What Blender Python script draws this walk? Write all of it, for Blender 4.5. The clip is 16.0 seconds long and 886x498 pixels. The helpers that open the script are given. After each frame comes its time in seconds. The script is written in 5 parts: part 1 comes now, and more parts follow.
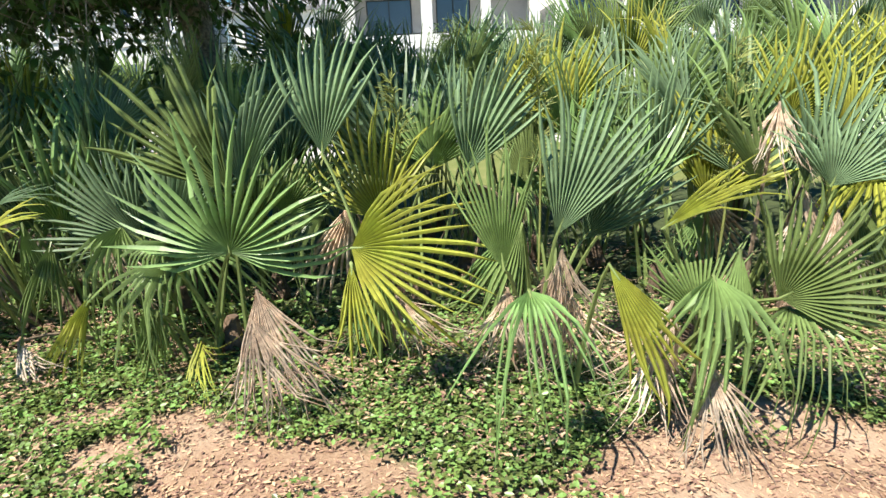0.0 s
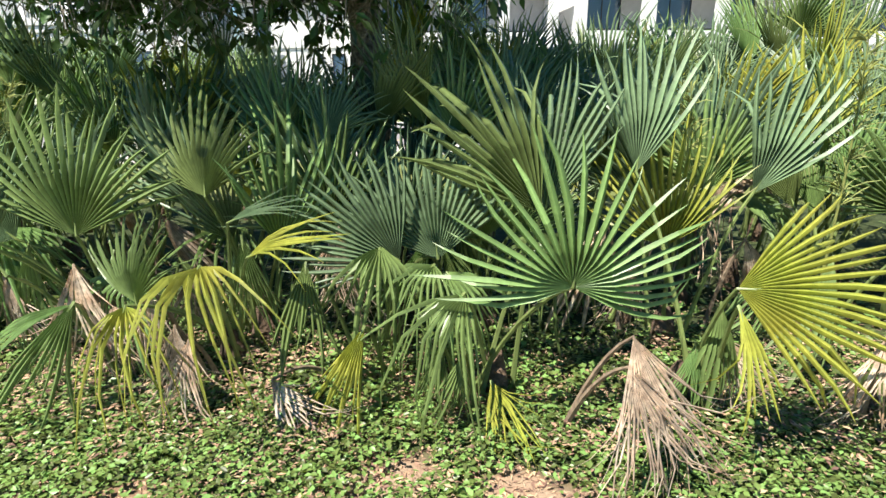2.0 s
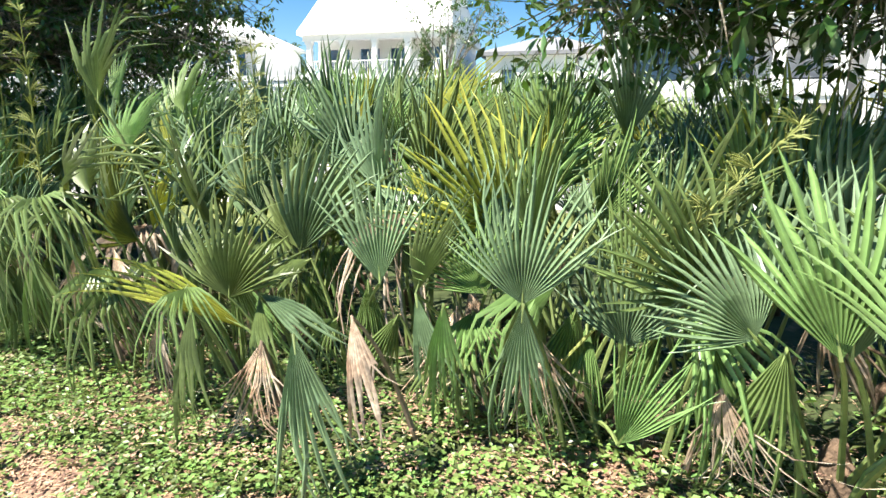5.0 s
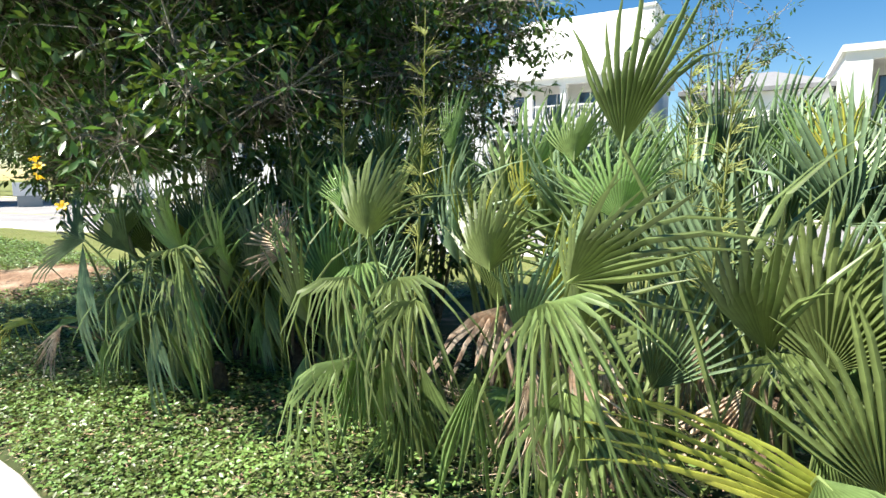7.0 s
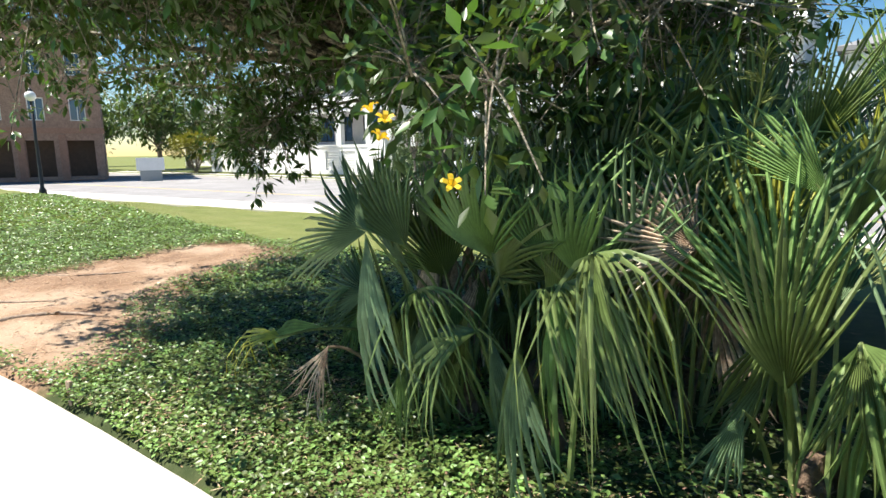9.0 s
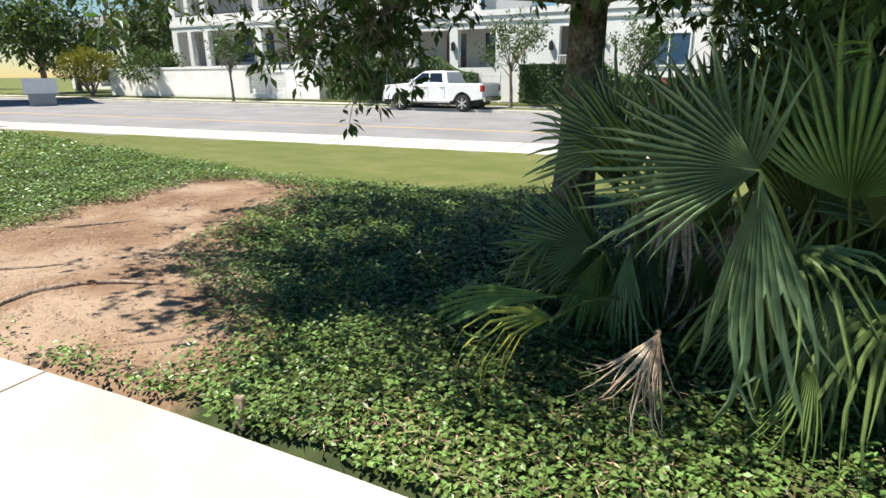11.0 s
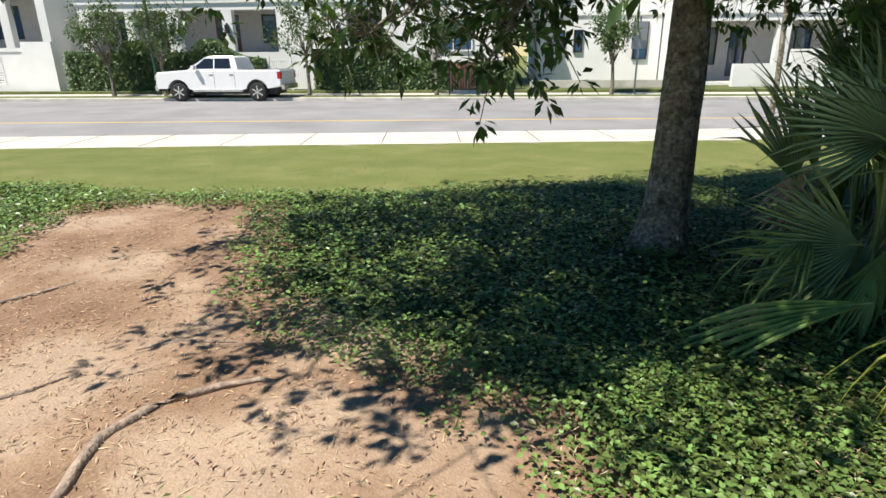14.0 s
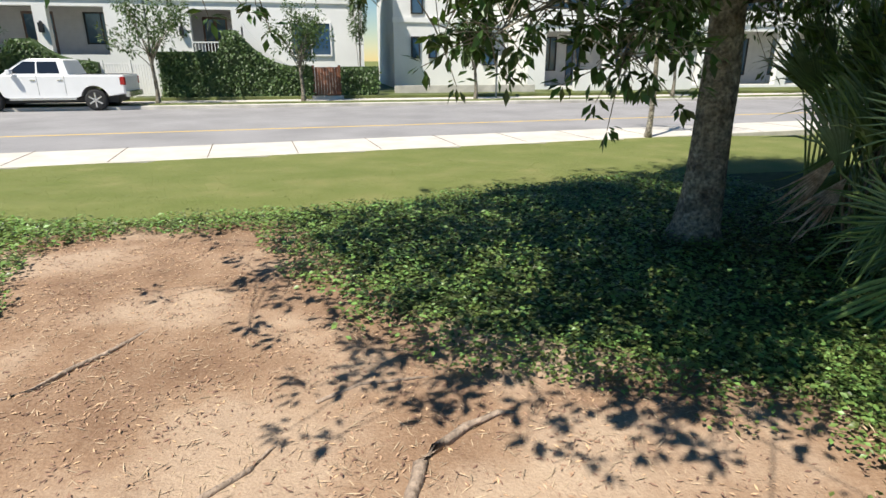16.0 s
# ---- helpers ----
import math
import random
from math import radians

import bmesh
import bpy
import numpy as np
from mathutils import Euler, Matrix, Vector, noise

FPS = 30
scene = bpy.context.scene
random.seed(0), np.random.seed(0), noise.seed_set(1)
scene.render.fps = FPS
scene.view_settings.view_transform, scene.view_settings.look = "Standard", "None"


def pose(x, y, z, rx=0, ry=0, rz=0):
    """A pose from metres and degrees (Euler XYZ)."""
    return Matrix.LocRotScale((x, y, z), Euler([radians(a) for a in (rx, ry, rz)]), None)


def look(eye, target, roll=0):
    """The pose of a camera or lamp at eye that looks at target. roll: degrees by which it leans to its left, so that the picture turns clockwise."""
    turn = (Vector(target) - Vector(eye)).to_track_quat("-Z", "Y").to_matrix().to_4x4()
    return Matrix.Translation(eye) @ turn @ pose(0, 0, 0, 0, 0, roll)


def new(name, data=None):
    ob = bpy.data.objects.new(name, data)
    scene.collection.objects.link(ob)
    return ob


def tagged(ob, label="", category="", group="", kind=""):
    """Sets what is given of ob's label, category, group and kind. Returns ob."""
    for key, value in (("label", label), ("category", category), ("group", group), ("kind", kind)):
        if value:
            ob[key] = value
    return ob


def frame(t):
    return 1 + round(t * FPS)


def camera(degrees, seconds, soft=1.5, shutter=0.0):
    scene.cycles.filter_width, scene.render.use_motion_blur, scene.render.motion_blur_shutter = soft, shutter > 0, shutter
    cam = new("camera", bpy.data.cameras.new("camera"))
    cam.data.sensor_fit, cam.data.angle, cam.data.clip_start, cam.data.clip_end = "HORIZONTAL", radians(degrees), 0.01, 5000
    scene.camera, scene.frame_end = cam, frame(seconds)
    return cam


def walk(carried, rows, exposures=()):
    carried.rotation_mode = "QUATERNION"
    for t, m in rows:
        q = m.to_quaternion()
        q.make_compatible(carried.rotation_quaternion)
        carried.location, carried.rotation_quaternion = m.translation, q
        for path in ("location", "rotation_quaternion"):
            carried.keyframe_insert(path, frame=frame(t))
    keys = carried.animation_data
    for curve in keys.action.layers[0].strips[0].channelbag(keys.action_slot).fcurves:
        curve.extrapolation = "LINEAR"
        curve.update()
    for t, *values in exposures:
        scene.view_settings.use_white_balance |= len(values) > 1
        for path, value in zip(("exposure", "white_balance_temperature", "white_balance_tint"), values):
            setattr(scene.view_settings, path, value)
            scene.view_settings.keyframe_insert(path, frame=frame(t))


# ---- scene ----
cam = camera(76.0, 16.0)
PATH = [
    (0, (0.655, 0.984, 1.461), (0.447, 2.892, 0.901), -2.8),
    (0.5, (0.258, 1.014, 1.458), (0.098, 2.932, 0.912), -1.1),
    (1, (-0.13, 1.124, 1.526), (-0.298, 3.038, 0.968), -1.1),
    (1.5, (-0.561, 1.178, 1.528), (-0.698, 3.092, 0.963), -0.6),
    (2, (-0.992, 1.268, 1.538), (-1.134, 3.181, 0.973), -0.5),
    (2.5, (-1.514, 1.435, 1.535), (-1.694, 3.353, 0.999), 0.6),
    (3, (-1.945, 1.61, 1.514), (-2.227, 3.521, 0.996), 0.4),
    (3.5, (-2.362, 1.677, 1.421), (-2.782, 3.587, 1.003), 0.9),
    (4, (-2.853, 1.72, 1.488), (-3.39, 3.595, 1.046), 0.2),
    (4.5, (-3.302, 1.737, 1.522), (-3.968, 3.566, 1.064), -0.4),
    (5, (-3.821, 1.741, 1.496), (-4.582, 3.547, 1.094), 0.3),
    (5.2, (-4.032, 1.764, 1.497), (-4.84, 3.55, 1.101), 0.6),
    (7.3, (-6.285, 2.006, 1.547), (-7.549, 3.539, 1.318), -0.3),
    (7.5, (-6.475, 2.0, 1.546), (-7.764, 3.513, 1.33), -0.4),
    (8, (-7.141, 2.143, 1.521), (-8.562, 3.542, 1.367), -0.5),
    (8.5, (-7.656, 1.991, 1.52), (-9.065, 3.392, 1.286), -0.8),
    (9, (-8.208, 1.891, 1.499), (-9.635, 3.25, 1.159), -0.7),
    (9.5, (-8.738, 1.704, 1.475), (-10.179, 3.009, 1.005), -0.3),
    (10, (-9.229, 1.527, 1.44), (-10.568, 2.907, 0.889), -0.0),
    (10.2, (-9.447, 1.506, 1.424), (-10.753, 2.912, 0.86), 0.1),
    (12.3, (-11.319, 1.007, 1.468), (-12.154, 2.717, 0.851), -1.1),
    (12.5, (-11.49, 0.982, 1.476), (-12.261, 2.72, 0.855), -0.9),
    (13, (-11.958, 1.012, 1.489), (-12.605, 2.798, 0.863), -0.9),
    (13.5, (-12.422, 0.975, 1.485), (-12.961, 2.793, 0.85), -0.8),
    (14, (-12.874, 0.943, 1.478), (-13.307, 2.786, 0.833), -0.5),
    (14.5, (-13.359, 0.995, 1.516), (-13.661, 2.863, 0.867), -0.1),
    (15, (-13.803, 0.952, 1.492), (-13.958, 2.835, 0.837), 0.0),
    (15.5, (-14.223, 0.959, 1.46), (-14.217, 2.851, 0.811), -0.0),
    (16, (-14.662, 0.931, 1.488), (-14.547, 2.825, 0.857), -0.0),
]
walk(cam, [(t, look(eye, target, roll)) for t, eye, target, roll in PATH],
     exposures=[(0, 1.12), (2.5, 1.08), (3, 1.2), (4.5, 1.57), (5.2, 1.64), (7.3, 1.34), (8.5, 1.3), (10, 0.91), (12.3, 0.7), (16, 0.6)])

# ---- light ----
SUN_EL, SUN_AZ = radians(59), radians(224)   # azimuth of the sun, clockwise from +y
world = bpy.data.worlds.new("sky")
scene.world = world
world.use_nodes = True
wn = world.node_tree.nodes
sky = wn.new("ShaderNodeTexSky")
sky.sky_type, sky.sun_disc, sky.sun_elevation, sky.sun_rotation = "NISHITA", False, SUN_EL, SUN_AZ
sky.air_density, sky.dust_density, sky.ozone_density = 1.0, 0.0, 1.2
tone = wn.new("ShaderNodeHueSaturation")
tone.inputs["Saturation"].default_value, tone.inputs["Value"].default_value = 1.4, 1.2
world.node_tree.links.new(sky.outputs[0], tone.inputs["Color"])
world.node_tree.links.new(tone.outputs[0], wn["Background"].inputs[0])
wn["Background"].inputs[1].default_value = 0.05
sun = new("sun", bpy.data.lights.new("sun", "SUN"))
sun.data.energy, sun.data.angle, sun.data.color = 5.0, radians(0.53), (1.0, 0.95, 0.85)
sun_from = Vector((math.sin(SUN_AZ) * math.cos(SUN_EL), math.cos(SUN_AZ) * math.cos(SUN_EL), math.sin(SUN_EL)))
sun.matrix_world = look(tuple(sun_from * 60), (0, 0, 0))


# ---- materials ----
def material(name, base, rough=0.7, metal=0.0, grain=0.0, grain_size=30.0, stain=0.0, stain_size=2.0, bump=0.0, bump_size=60.0,
             vary=0.0, island=0.0, translucent=0.0, second=None, specular=0.5, hue=0.0, rib_shade=0.0):
    """A surface with grain and stains at two scales, fine relief, and an own shade for each object or loose piece."""
    m = bpy.data.materials.new(name)
    m.use_nodes = True
    nt = m.node_tree
    n, l = nt.nodes, nt.links
    b = n["Principled BSDF"]
    b.inputs["Roughness"].default_value, b.inputs["Metallic"].default_value = rough, metal
    b.inputs["Specular IOR Level"].default_value = specular
    co = n.new("ShaderNodeNewGeometry").outputs["Position"]
    out = n.new("ShaderNodeRGB").outputs[0]
    out.default_value = (*base, 1)

    def fac(size, detail=4.0):
        t = n.new("ShaderNodeTexNoise")
        t.inputs["Scale"].default_value, t.inputs["Detail"].default_value = size, detail
        l.new(co, t.inputs["Vector"])
        return t.outputs[0]

    def ramp(v, a, c):
        r = n.new("ShaderNodeMapRange")
        r.inputs[1].default_value, r.inputs[2].default_value, r.inputs[3].default_value, r.inputs[4].default_value = 0.3, 0.7, a, c
        l.new(v, r.inputs[0])
        return r.outputs[0]

    def scaled(col, v):
        x = n.new("ShaderNodeVectorMath")
        x.operation = "SCALE"
        l.new(col, x.inputs[0])
        l.new(v, x.inputs[3])
        return x.outputs[0]

    if second:
        x = n.new("ShaderNodeMix")
        x.data_type = "RGBA"
        l.new(ramp(fac(stain_size), 0, 1), x.inputs[0])
        l.new(out, x.inputs[6])
        x.inputs[7].default_value = (*second, 1)
        out = x.outputs[2]
    if stain:
        out = scaled(out, ramp(fac(stain_size * 1.7), 1 - stain, 1 + stain))
    if grain:
        out = scaled(out, ramp(fac(grain_size, 6), 1 - grain, 1 + grain))
    rnd = None
    if vary:
        rnd = n.new("ShaderNodeObjectInfo").outputs["Random"]
        amount = vary
    if island:
        rnd = n.new("ShaderNodeNewGeometry").outputs["Random Per Island"]
        amount = island
    if rnd:
        r = n.new("ShaderNodeMapRange")
        r.inputs[3].default_value, r.inputs[4].default_value = 1 - amount, 1 + amount
        l.new(rnd, r.inputs[0])
        out = scaled(out, r.outputs[0])
        if hue:
            h = n.new("ShaderNodeHueSaturation")
            r2 = n.new("ShaderNodeMapRange")
            r2.inputs[3].default_value, r2.inputs[4].default_value = 0.5 - hue, 0.5 + hue
            l.new(rnd, r2.inputs[0])
            l.new(r2.outputs[0], h.inputs["Hue"])
            l.new(out, h.inputs["Color"])
            out = h.outputs[0]
    # Pleat shading put into the colour: valleys darker, the paler ribs lighter.
    if rib_shade:
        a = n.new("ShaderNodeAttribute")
        a.attribute_name = "rib_shade"
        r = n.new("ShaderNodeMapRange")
        r.inputs[3].default_value, r.inputs[4].default_value = 1 - rib_shade, 1 + rib_shade
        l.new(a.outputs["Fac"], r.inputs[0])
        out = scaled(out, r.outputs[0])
    l.new(out, b.inputs["Base Color"])
    if bump:
        p = n.new("ShaderNodeBump")
        p.inputs["Strength"].default_value, p.inputs["Distance"].default_value = bump, 0.02
        l.new(fac(bump_size, 5), p.inputs["Height"])
        l.new(p.outputs[0], b.inputs["Normal"])
    if translucent:
        t = n.new("ShaderNodeBsdfTranslucent")
        x = n.new("ShaderNodeMixShader")
        x.inputs[0].default_value = translucent
        warm = n.new("ShaderNodeVectorMath")
        warm.operation = "MULTIPLY"
        warm.inputs[1].default_value = (1.5, 1.35, 0.5)
        l.new(out, warm.inputs[0])
        l.new(warm.outputs[0], t.inputs["Color"])
        l.new(b.outputs[0], x.inputs[1])
        l.new(t.outputs[0], x.inputs[2])
        l.new(x.outputs[0], n["Material Output"].inputs["Surface"])
    return m


def glass_material(name, tint):
    m = bpy.data.materials.new(name)
    m.use_nodes = True
    b = m.node_tree.nodes["Principled BSDF"]
    b.inputs["Base Color"].default_value = (*tint, 1)
    b.inputs["Roughness"].default_value = 0.04
    b.inputs["Specular IOR Level"].default_value = 0.9
    return m


M = {}
M["frond"] = material("frond_green", rib_shade=0.38, base=(0.138, 0.203, 0.066), rough=0.36, specular=0.35, grain=0.12, grain_size=40, stain=0.2, stain_size=3, vary=0.3, hue=0.02, translucent=0.14)
M["frond_blue"] = material("frond_blue_green", rib_shade=0.38, base=(0.135, 0.20, 0.105), rough=0.38, specular=0.35, grain=0.12, grain_size=40, stain=0.2, stain_size=3, vary=0.25, translucent=0.12)
M["frond_yellow"] = material("frond_yellow_green", rib_shade=0.38, base=(0.26, 0.30, 0.05), rough=0.4, specular=0.35, grain=0.15, grain_size=40, stain=0.2, vary=0.2, translucent=0.2, second=(0.30, 0.29, 0.05), stain_size=5)
M["frond_dead"] = material("frond_dead", rib_shade=0.38, base=(0.52, 0.44, 0.34), rough=0.85, grain=0.3, grain_size=50, stain=0.35, stain_size=8, vary=0.25, second=(0.30, 0.19, 0.12))
M["petiole"] = material("petiole", (0.17, 0.22, 0.07), 0.5, grain=0.15, stain=0.2, vary=0.2)
M["petiole_dead"] = material("petiole_dead", (0.26, 0.19, 0.13), 0.85, grain=0.3, stain=0.3)
M["fibre"] = material("palm_fibre", (0.13, 0.085, 0.055), 0.95, grain=0.4, stain=0.3, bump=0.8)
M["panicle"] = material("panicle", (0.30, 0.33, 0.10), 0.7, grain=0.2, vary=0.2, translucent=0.2)
M["leaf"] = material("tree_leaf", (0.066, 0.122, 0.036), 0.36, stain=0.2, stain_size=1.5, island=0.5, hue=0.025, translucent=0.3)
M["leaf_far"] = material("far_leaf", (0.07, 0.12, 0.035), 0.5, stain=0.25, stain_size=0.8, island=0.4, translucent=0.2)
M["ivy"] = material("ground_leaf", (0.155, 0.228, 0.062), 0.38, stain=0.3, stain_size=1.2, island=0.65, hue=0.03, translucent=0.18)
M["grass"] = material("grass_blade", (0.15, 0.18, 0.05), 0.6, stain=0.3, stain_size=0.6, island=0.35, translucent=0.2)
M["straw"] = material("straw", (0.40, 0.30, 0.20), 0.85, island=0.45, grain=0.2)
M["chip"] = material("bark_chip", (0.36, 0.22, 0.145), 0.9, island=0.65, hue=0.02, grain=0.2)
M["bark"] = material("bark", (0.17, 0.135, 0.10), 0.9, grain=0.6, grain_size=34, stain=0.45, stain_size=7, bump=1.0, bump_size=20, second=(0.27, 0.25, 0.20))
for q in M["bark"].node_tree.nodes:
    if q.bl_idname == "ShaderNodeBump":
        q.inputs["Distance"].default_value = 0.07
M["concrete"] = material("concrete", (0.56, 0.52, 0.46), 0.85, grain=0.1, grain_size=80, stain=0.12, stain_size=1.5, bump=0.25, bump_size=120)
M["kerb"] = material("kerb_concrete", (0.50, 0.47, 0.42), 0.85, grain=0.12, grain_size=40, stain=0.2, stain_size=1)
M["asphalt"] = material("asphalt", (0.26, 0.25, 0.25), 0.85, grain=0.2, grain_size=60, stain=0.15, stain_size=0.35, bump=0.3, bump_size=150)
M["line_white"] = material("road_paint_white", (0.75, 0.74, 0.72), 0.7, grain=0.2, grain_size=20)
M["line_yellow"] = material("road_paint_yellow", (0.62, 0.42, 0.10), 0.7, grain=0.2, grain_size=20)
M["stucco"] = material("white_stucco", (0.78, 0.77, 0.75), 0.9, grain=0.04, grain_size=60, stain=0.05, stain_size=0.5, bump=0.2, bump_size=80)
M["white_paint"] = material("white_paint", (0.80, 0.79, 0.77), 0.55, grain=0.03, stain=0.04)
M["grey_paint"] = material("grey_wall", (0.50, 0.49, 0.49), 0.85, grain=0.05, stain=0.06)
M["roof_white"] = material("white_roof", (0.78, 0.77, 0.75), 0.7, grain=0.05, grain_size=20, stain=0.08)
M["roof_grey"] = material("grey_roof", (0.22, 0.22, 0.23), 0.8, grain=0.15, stain=0.1)
M["brick"] = material("brick", (0.30, 0.17, 0.12), 0.9, vary=0.25, grain=0.2, stain=0.1)
M["mortar"] = material("brick_wall", (0.31, 0.20, 0.15), 0.95, grain=0.2, grain_size=12, stain=0.15, bump=0.4, bump_size=20)
M["wood_red"] = material("red_brown_wood", (0.22, 0.085, 0.045), 0.6, grain=0.2, grain_size=15, stain=0.15, vary=0.1)
M["wood_dark"] = material("dark_wood", (0.11, 0.06, 0.04), 0.5, grain=0.2, stain=0.15)
M["black_metal"] = material("black_metal", (0.03, 0.03, 0.032), 0.45, 0.4, grain=0.1)
M["green_metal"] = material("dark_green_metal", (0.04, 0.09, 0.08), 0.45, 0.3, grain=0.1)
M["sign"] = material("sign_back", (0.30, 0.32, 0.33), 0.5, 0.6, grain=0.1)
# Blue of sky reflection and blinds is painted into the pane colour.
M["glass"] = glass_material("sky_tinted_glass", (0.04, 0.085, 0.15))
M["car_glass"] = glass_material("car_glass", (0.015, 0.017, 0.02))
M["car_paint"] = material("white_car_paint", (0.78, 0.78, 0.78), 0.25, grain=0.02, stain=0.02, specular=0.7)
M["chrome"] = material("chrome", (0.7, 0.7, 0.72), 0.2, 1.0, grain=0.05)
M["tyre"] = material("tyre_rubber", (0.025, 0.025, 0.026), 0.9, grain=0.2)
M["red_lens"] = material("red_lens", (0.35, 0.02, 0.02), 0.2, grain=0.05)
M["black_plastic"] = material("black_plastic", (0.02, 0.02, 0.02), 0.6, grain=0.1)
M["flower"] = material("yellow_flower", (0.75, 0.52, 0.03), 0.5, grain=0.1, translucent=0.25)
M["root"] = material("root_bark", (0.33, 0.25, 0.19), 0.9, grain=0.3, stain=0.3, bump=0.8, bump_size=40)
M["post_wood"] = material("weathered_stake", (0.36, 0.27, 0.2), 0.85, grain=0.25)


# ---- building blocks ----
def part(name, bm, mat, parent=None, label="", smooth=False):
    """Links a bmesh as one mesh object, under a thing or a part if one is given."""
    me = bpy.data.meshes.new(name)
    bm.to_mesh(me)
    bm.free()
    me.materials.append(M[mat])
    if smooth:
        me.shade_smooth()
    ob = new(name, me)
    if parent:
        ob.parent = parent
    return tagged(ob, label)


def raw(name, verts, faces, mat, parent=None, smooth=False):
    """The same from arrays, for large meshes."""
    me = bpy.data.meshes.new(name)
    me.from_pydata([tuple(v) for v in verts], [], [tuple(q) for q in faces])
    me.materials.append(M[mat])
    if smooth:
        me.shade_smooth()
    ob = new(name, me)
    if parent:
        ob.parent = parent
    return ob


def box(bm, x0, y0, z0, x1, y1, z1, bevel=0.0):
    v = [bm.verts.new(p) for p in ((x0, y0, z0), (x1, y0, z0), (x1, y1, z0), (x0, y1, z0), (x0, y0, z1), (x1, y0, z1), (x1, y1, z1), (x0, y1, z1))]
    fs = [bm.faces.new([v[i] for i in q]) for q in ((3, 2, 1, 0), (4, 5, 6, 7), (0, 1, 5, 4), (1, 2, 6, 5), (2, 3, 7, 6), (3, 0, 4, 7))]
    if bevel:
        bmesh.ops.bevel(bm, geom=list({e for q in fs for e in q.edges}), offset=bevel, segments=2, affect="EDGES")
    return bm


def boxes(*specs, bevel=0.0):
    bm = bmesh.new()
    for s in specs:
        box(bm, *s, bevel=bevel)
    return bm


def prism(bm, outline, y0, y1):
    """A slab with the outline (x, z), from y0 to y1."""
    a = [bm.verts.new((x, y0, z)) for x, z in outline]
    b = [bm.verts.new((x, y1, z)) for x, z in outline]
    bm.faces.new(a)
    bm.faces.new(b[::-1])
    for i in range(len(a)):
        j = (i + 1) % len(a)
        bm.faces.new((a[j], a[i], b[i], b[j]))
    return bm


def tube(bm, pts, radii, sides=8, wobble=0.0, rng=random):
    """A tapered tube along the points."""
    rings = []
    for i, p in enumerate(pts):
        p = Vector(p)
        d = (Vector(pts[min(i + 1, len(pts) - 1)]) - Vector(pts[max(i - 1, 0)])).normalized()
        a = d.cross(Vector((0.31, 0.95, 0.05)) if abs(d.y) < 0.8 else Vector((1, 0, 0))).normalized()
        b = d.cross(a)
        ring = []
        for k in range(sides):
            th = 2 * math.pi * k / sides
            r = radii[i] * (1 + rng.uniform(-wobble, wobble))
            ring.append(bm.verts.new(p + a * math.cos(th) * r + b * math.sin(th) * r))
        rings.append(ring)
    for r0, r1 in zip(rings, rings[1:]):
        for k in range(sides):
            bm.faces.new((r0[k], r0[(k + 1) % sides], r1[(k + 1) % sides], r1[k]))
    bm.faces.new(rings[-1])
    bm.faces.new(rings[0][::-1])
    return bm


def empty(name, m, label, category, group=""):
    ob = new(name)
    ob.matrix_basis = m
    return tagged(ob, label, category, group)


def ground_z(x, y):
    """The lawn falls gently from the planting bed to the street."""
    edge = 12.35 + 0.26 * (x + 16)
    s = min(max((y - 5.5) / max(edge - 5.5, 1.0), 0.0), 1.0)
    return -0.24 * s * s * (3 - 2 * s)


# ---- ground ----
DIRT = [(-16.8, 3.3), (-17.3, 4.4), (-17.6, 5.7), (-16.2, 6.0), (-15.6, 5.0), (-15.1, 3.95), (-14.5, 3.5), (-13.8, 3.2), (-13.1, 2.8), (-13.0, 2.5),
        (-13.7, 2.25), (-14.4, 2.1), (-16.5, 1.9)]


def inside(x, y, poly):
    """How far a place lies inside the outline (negative outside)."""
    hit, near = False, 1e9
    for (x0, y0), (x1, y1) in zip(poly, poly[1:] + poly[:1]):
        if (y0 > y) != (y1 > y) and x < (x1 - x0) * (y - y0) / (y1 - y0) + x0:
            hit = not hit
        dx, dy = x1 - x0, y1 - y0
        s = min(max(((x - x0) * dx + (y - y0) * dy) / (dx * dx + dy * dy), 0), 1)
        near = min(near, math.hypot(x - x0 - s * dx, y - y0 - s * dy))
    return near if hit else -near


def path_edge(x):
    table = ((-60, -3.5), (-30, -0.8), (-20, 0.75), (-16, 1.6), (-14, 2.02), (-12.7, 2.33), (-11.6, 2.55), (-10.5, 2.75), (-9.6, 2.84), (-8, 2.8), (-6, 2.5), (-4, 2.25), (0, 2.1), (8, 2.0), (60, 2.0))
    for (x0, y0), (x1, y1) in zip(table, table[1:]):
        if x0 <= x <= x1:
            return y0 + (y1 - y0) * (x - x0) / (x1 - x0)
    return 2.0


def lawn_edge(x):
    """Where the creeping ground cover ends and the mown lawn begins."""
    return 6.5 + 1.2 * min(max((x + 16.5) / 3.0, 0), 1) + 1.2 * min(max((x + 14) / 3.0, 0), 1) + 0.25 * noise.noise(Vector((x * 0.7, 0.3, 0)))


MULCH = [(-1.05, 2.95, 0.45), (-0.3, 2.75, 0.4), (1.9, 3.0, 0.6), (-1.15, 3.1, 0.35), (-4.2, 3.3, 0.5), (-3.4, 4.0, 0.6), (-4.3, 4.15, 0.5), (-6.4, 3.1, 0.5), (-6.6, 3.9, 0.4), (-4.0, 4.2, 0.5), (-1.3, 3.65, 0.35),
         (-3.6, 3.5, 0.4), (-5.3, 3.3, 0.45), (-2.4, 3.0, 0.4)]


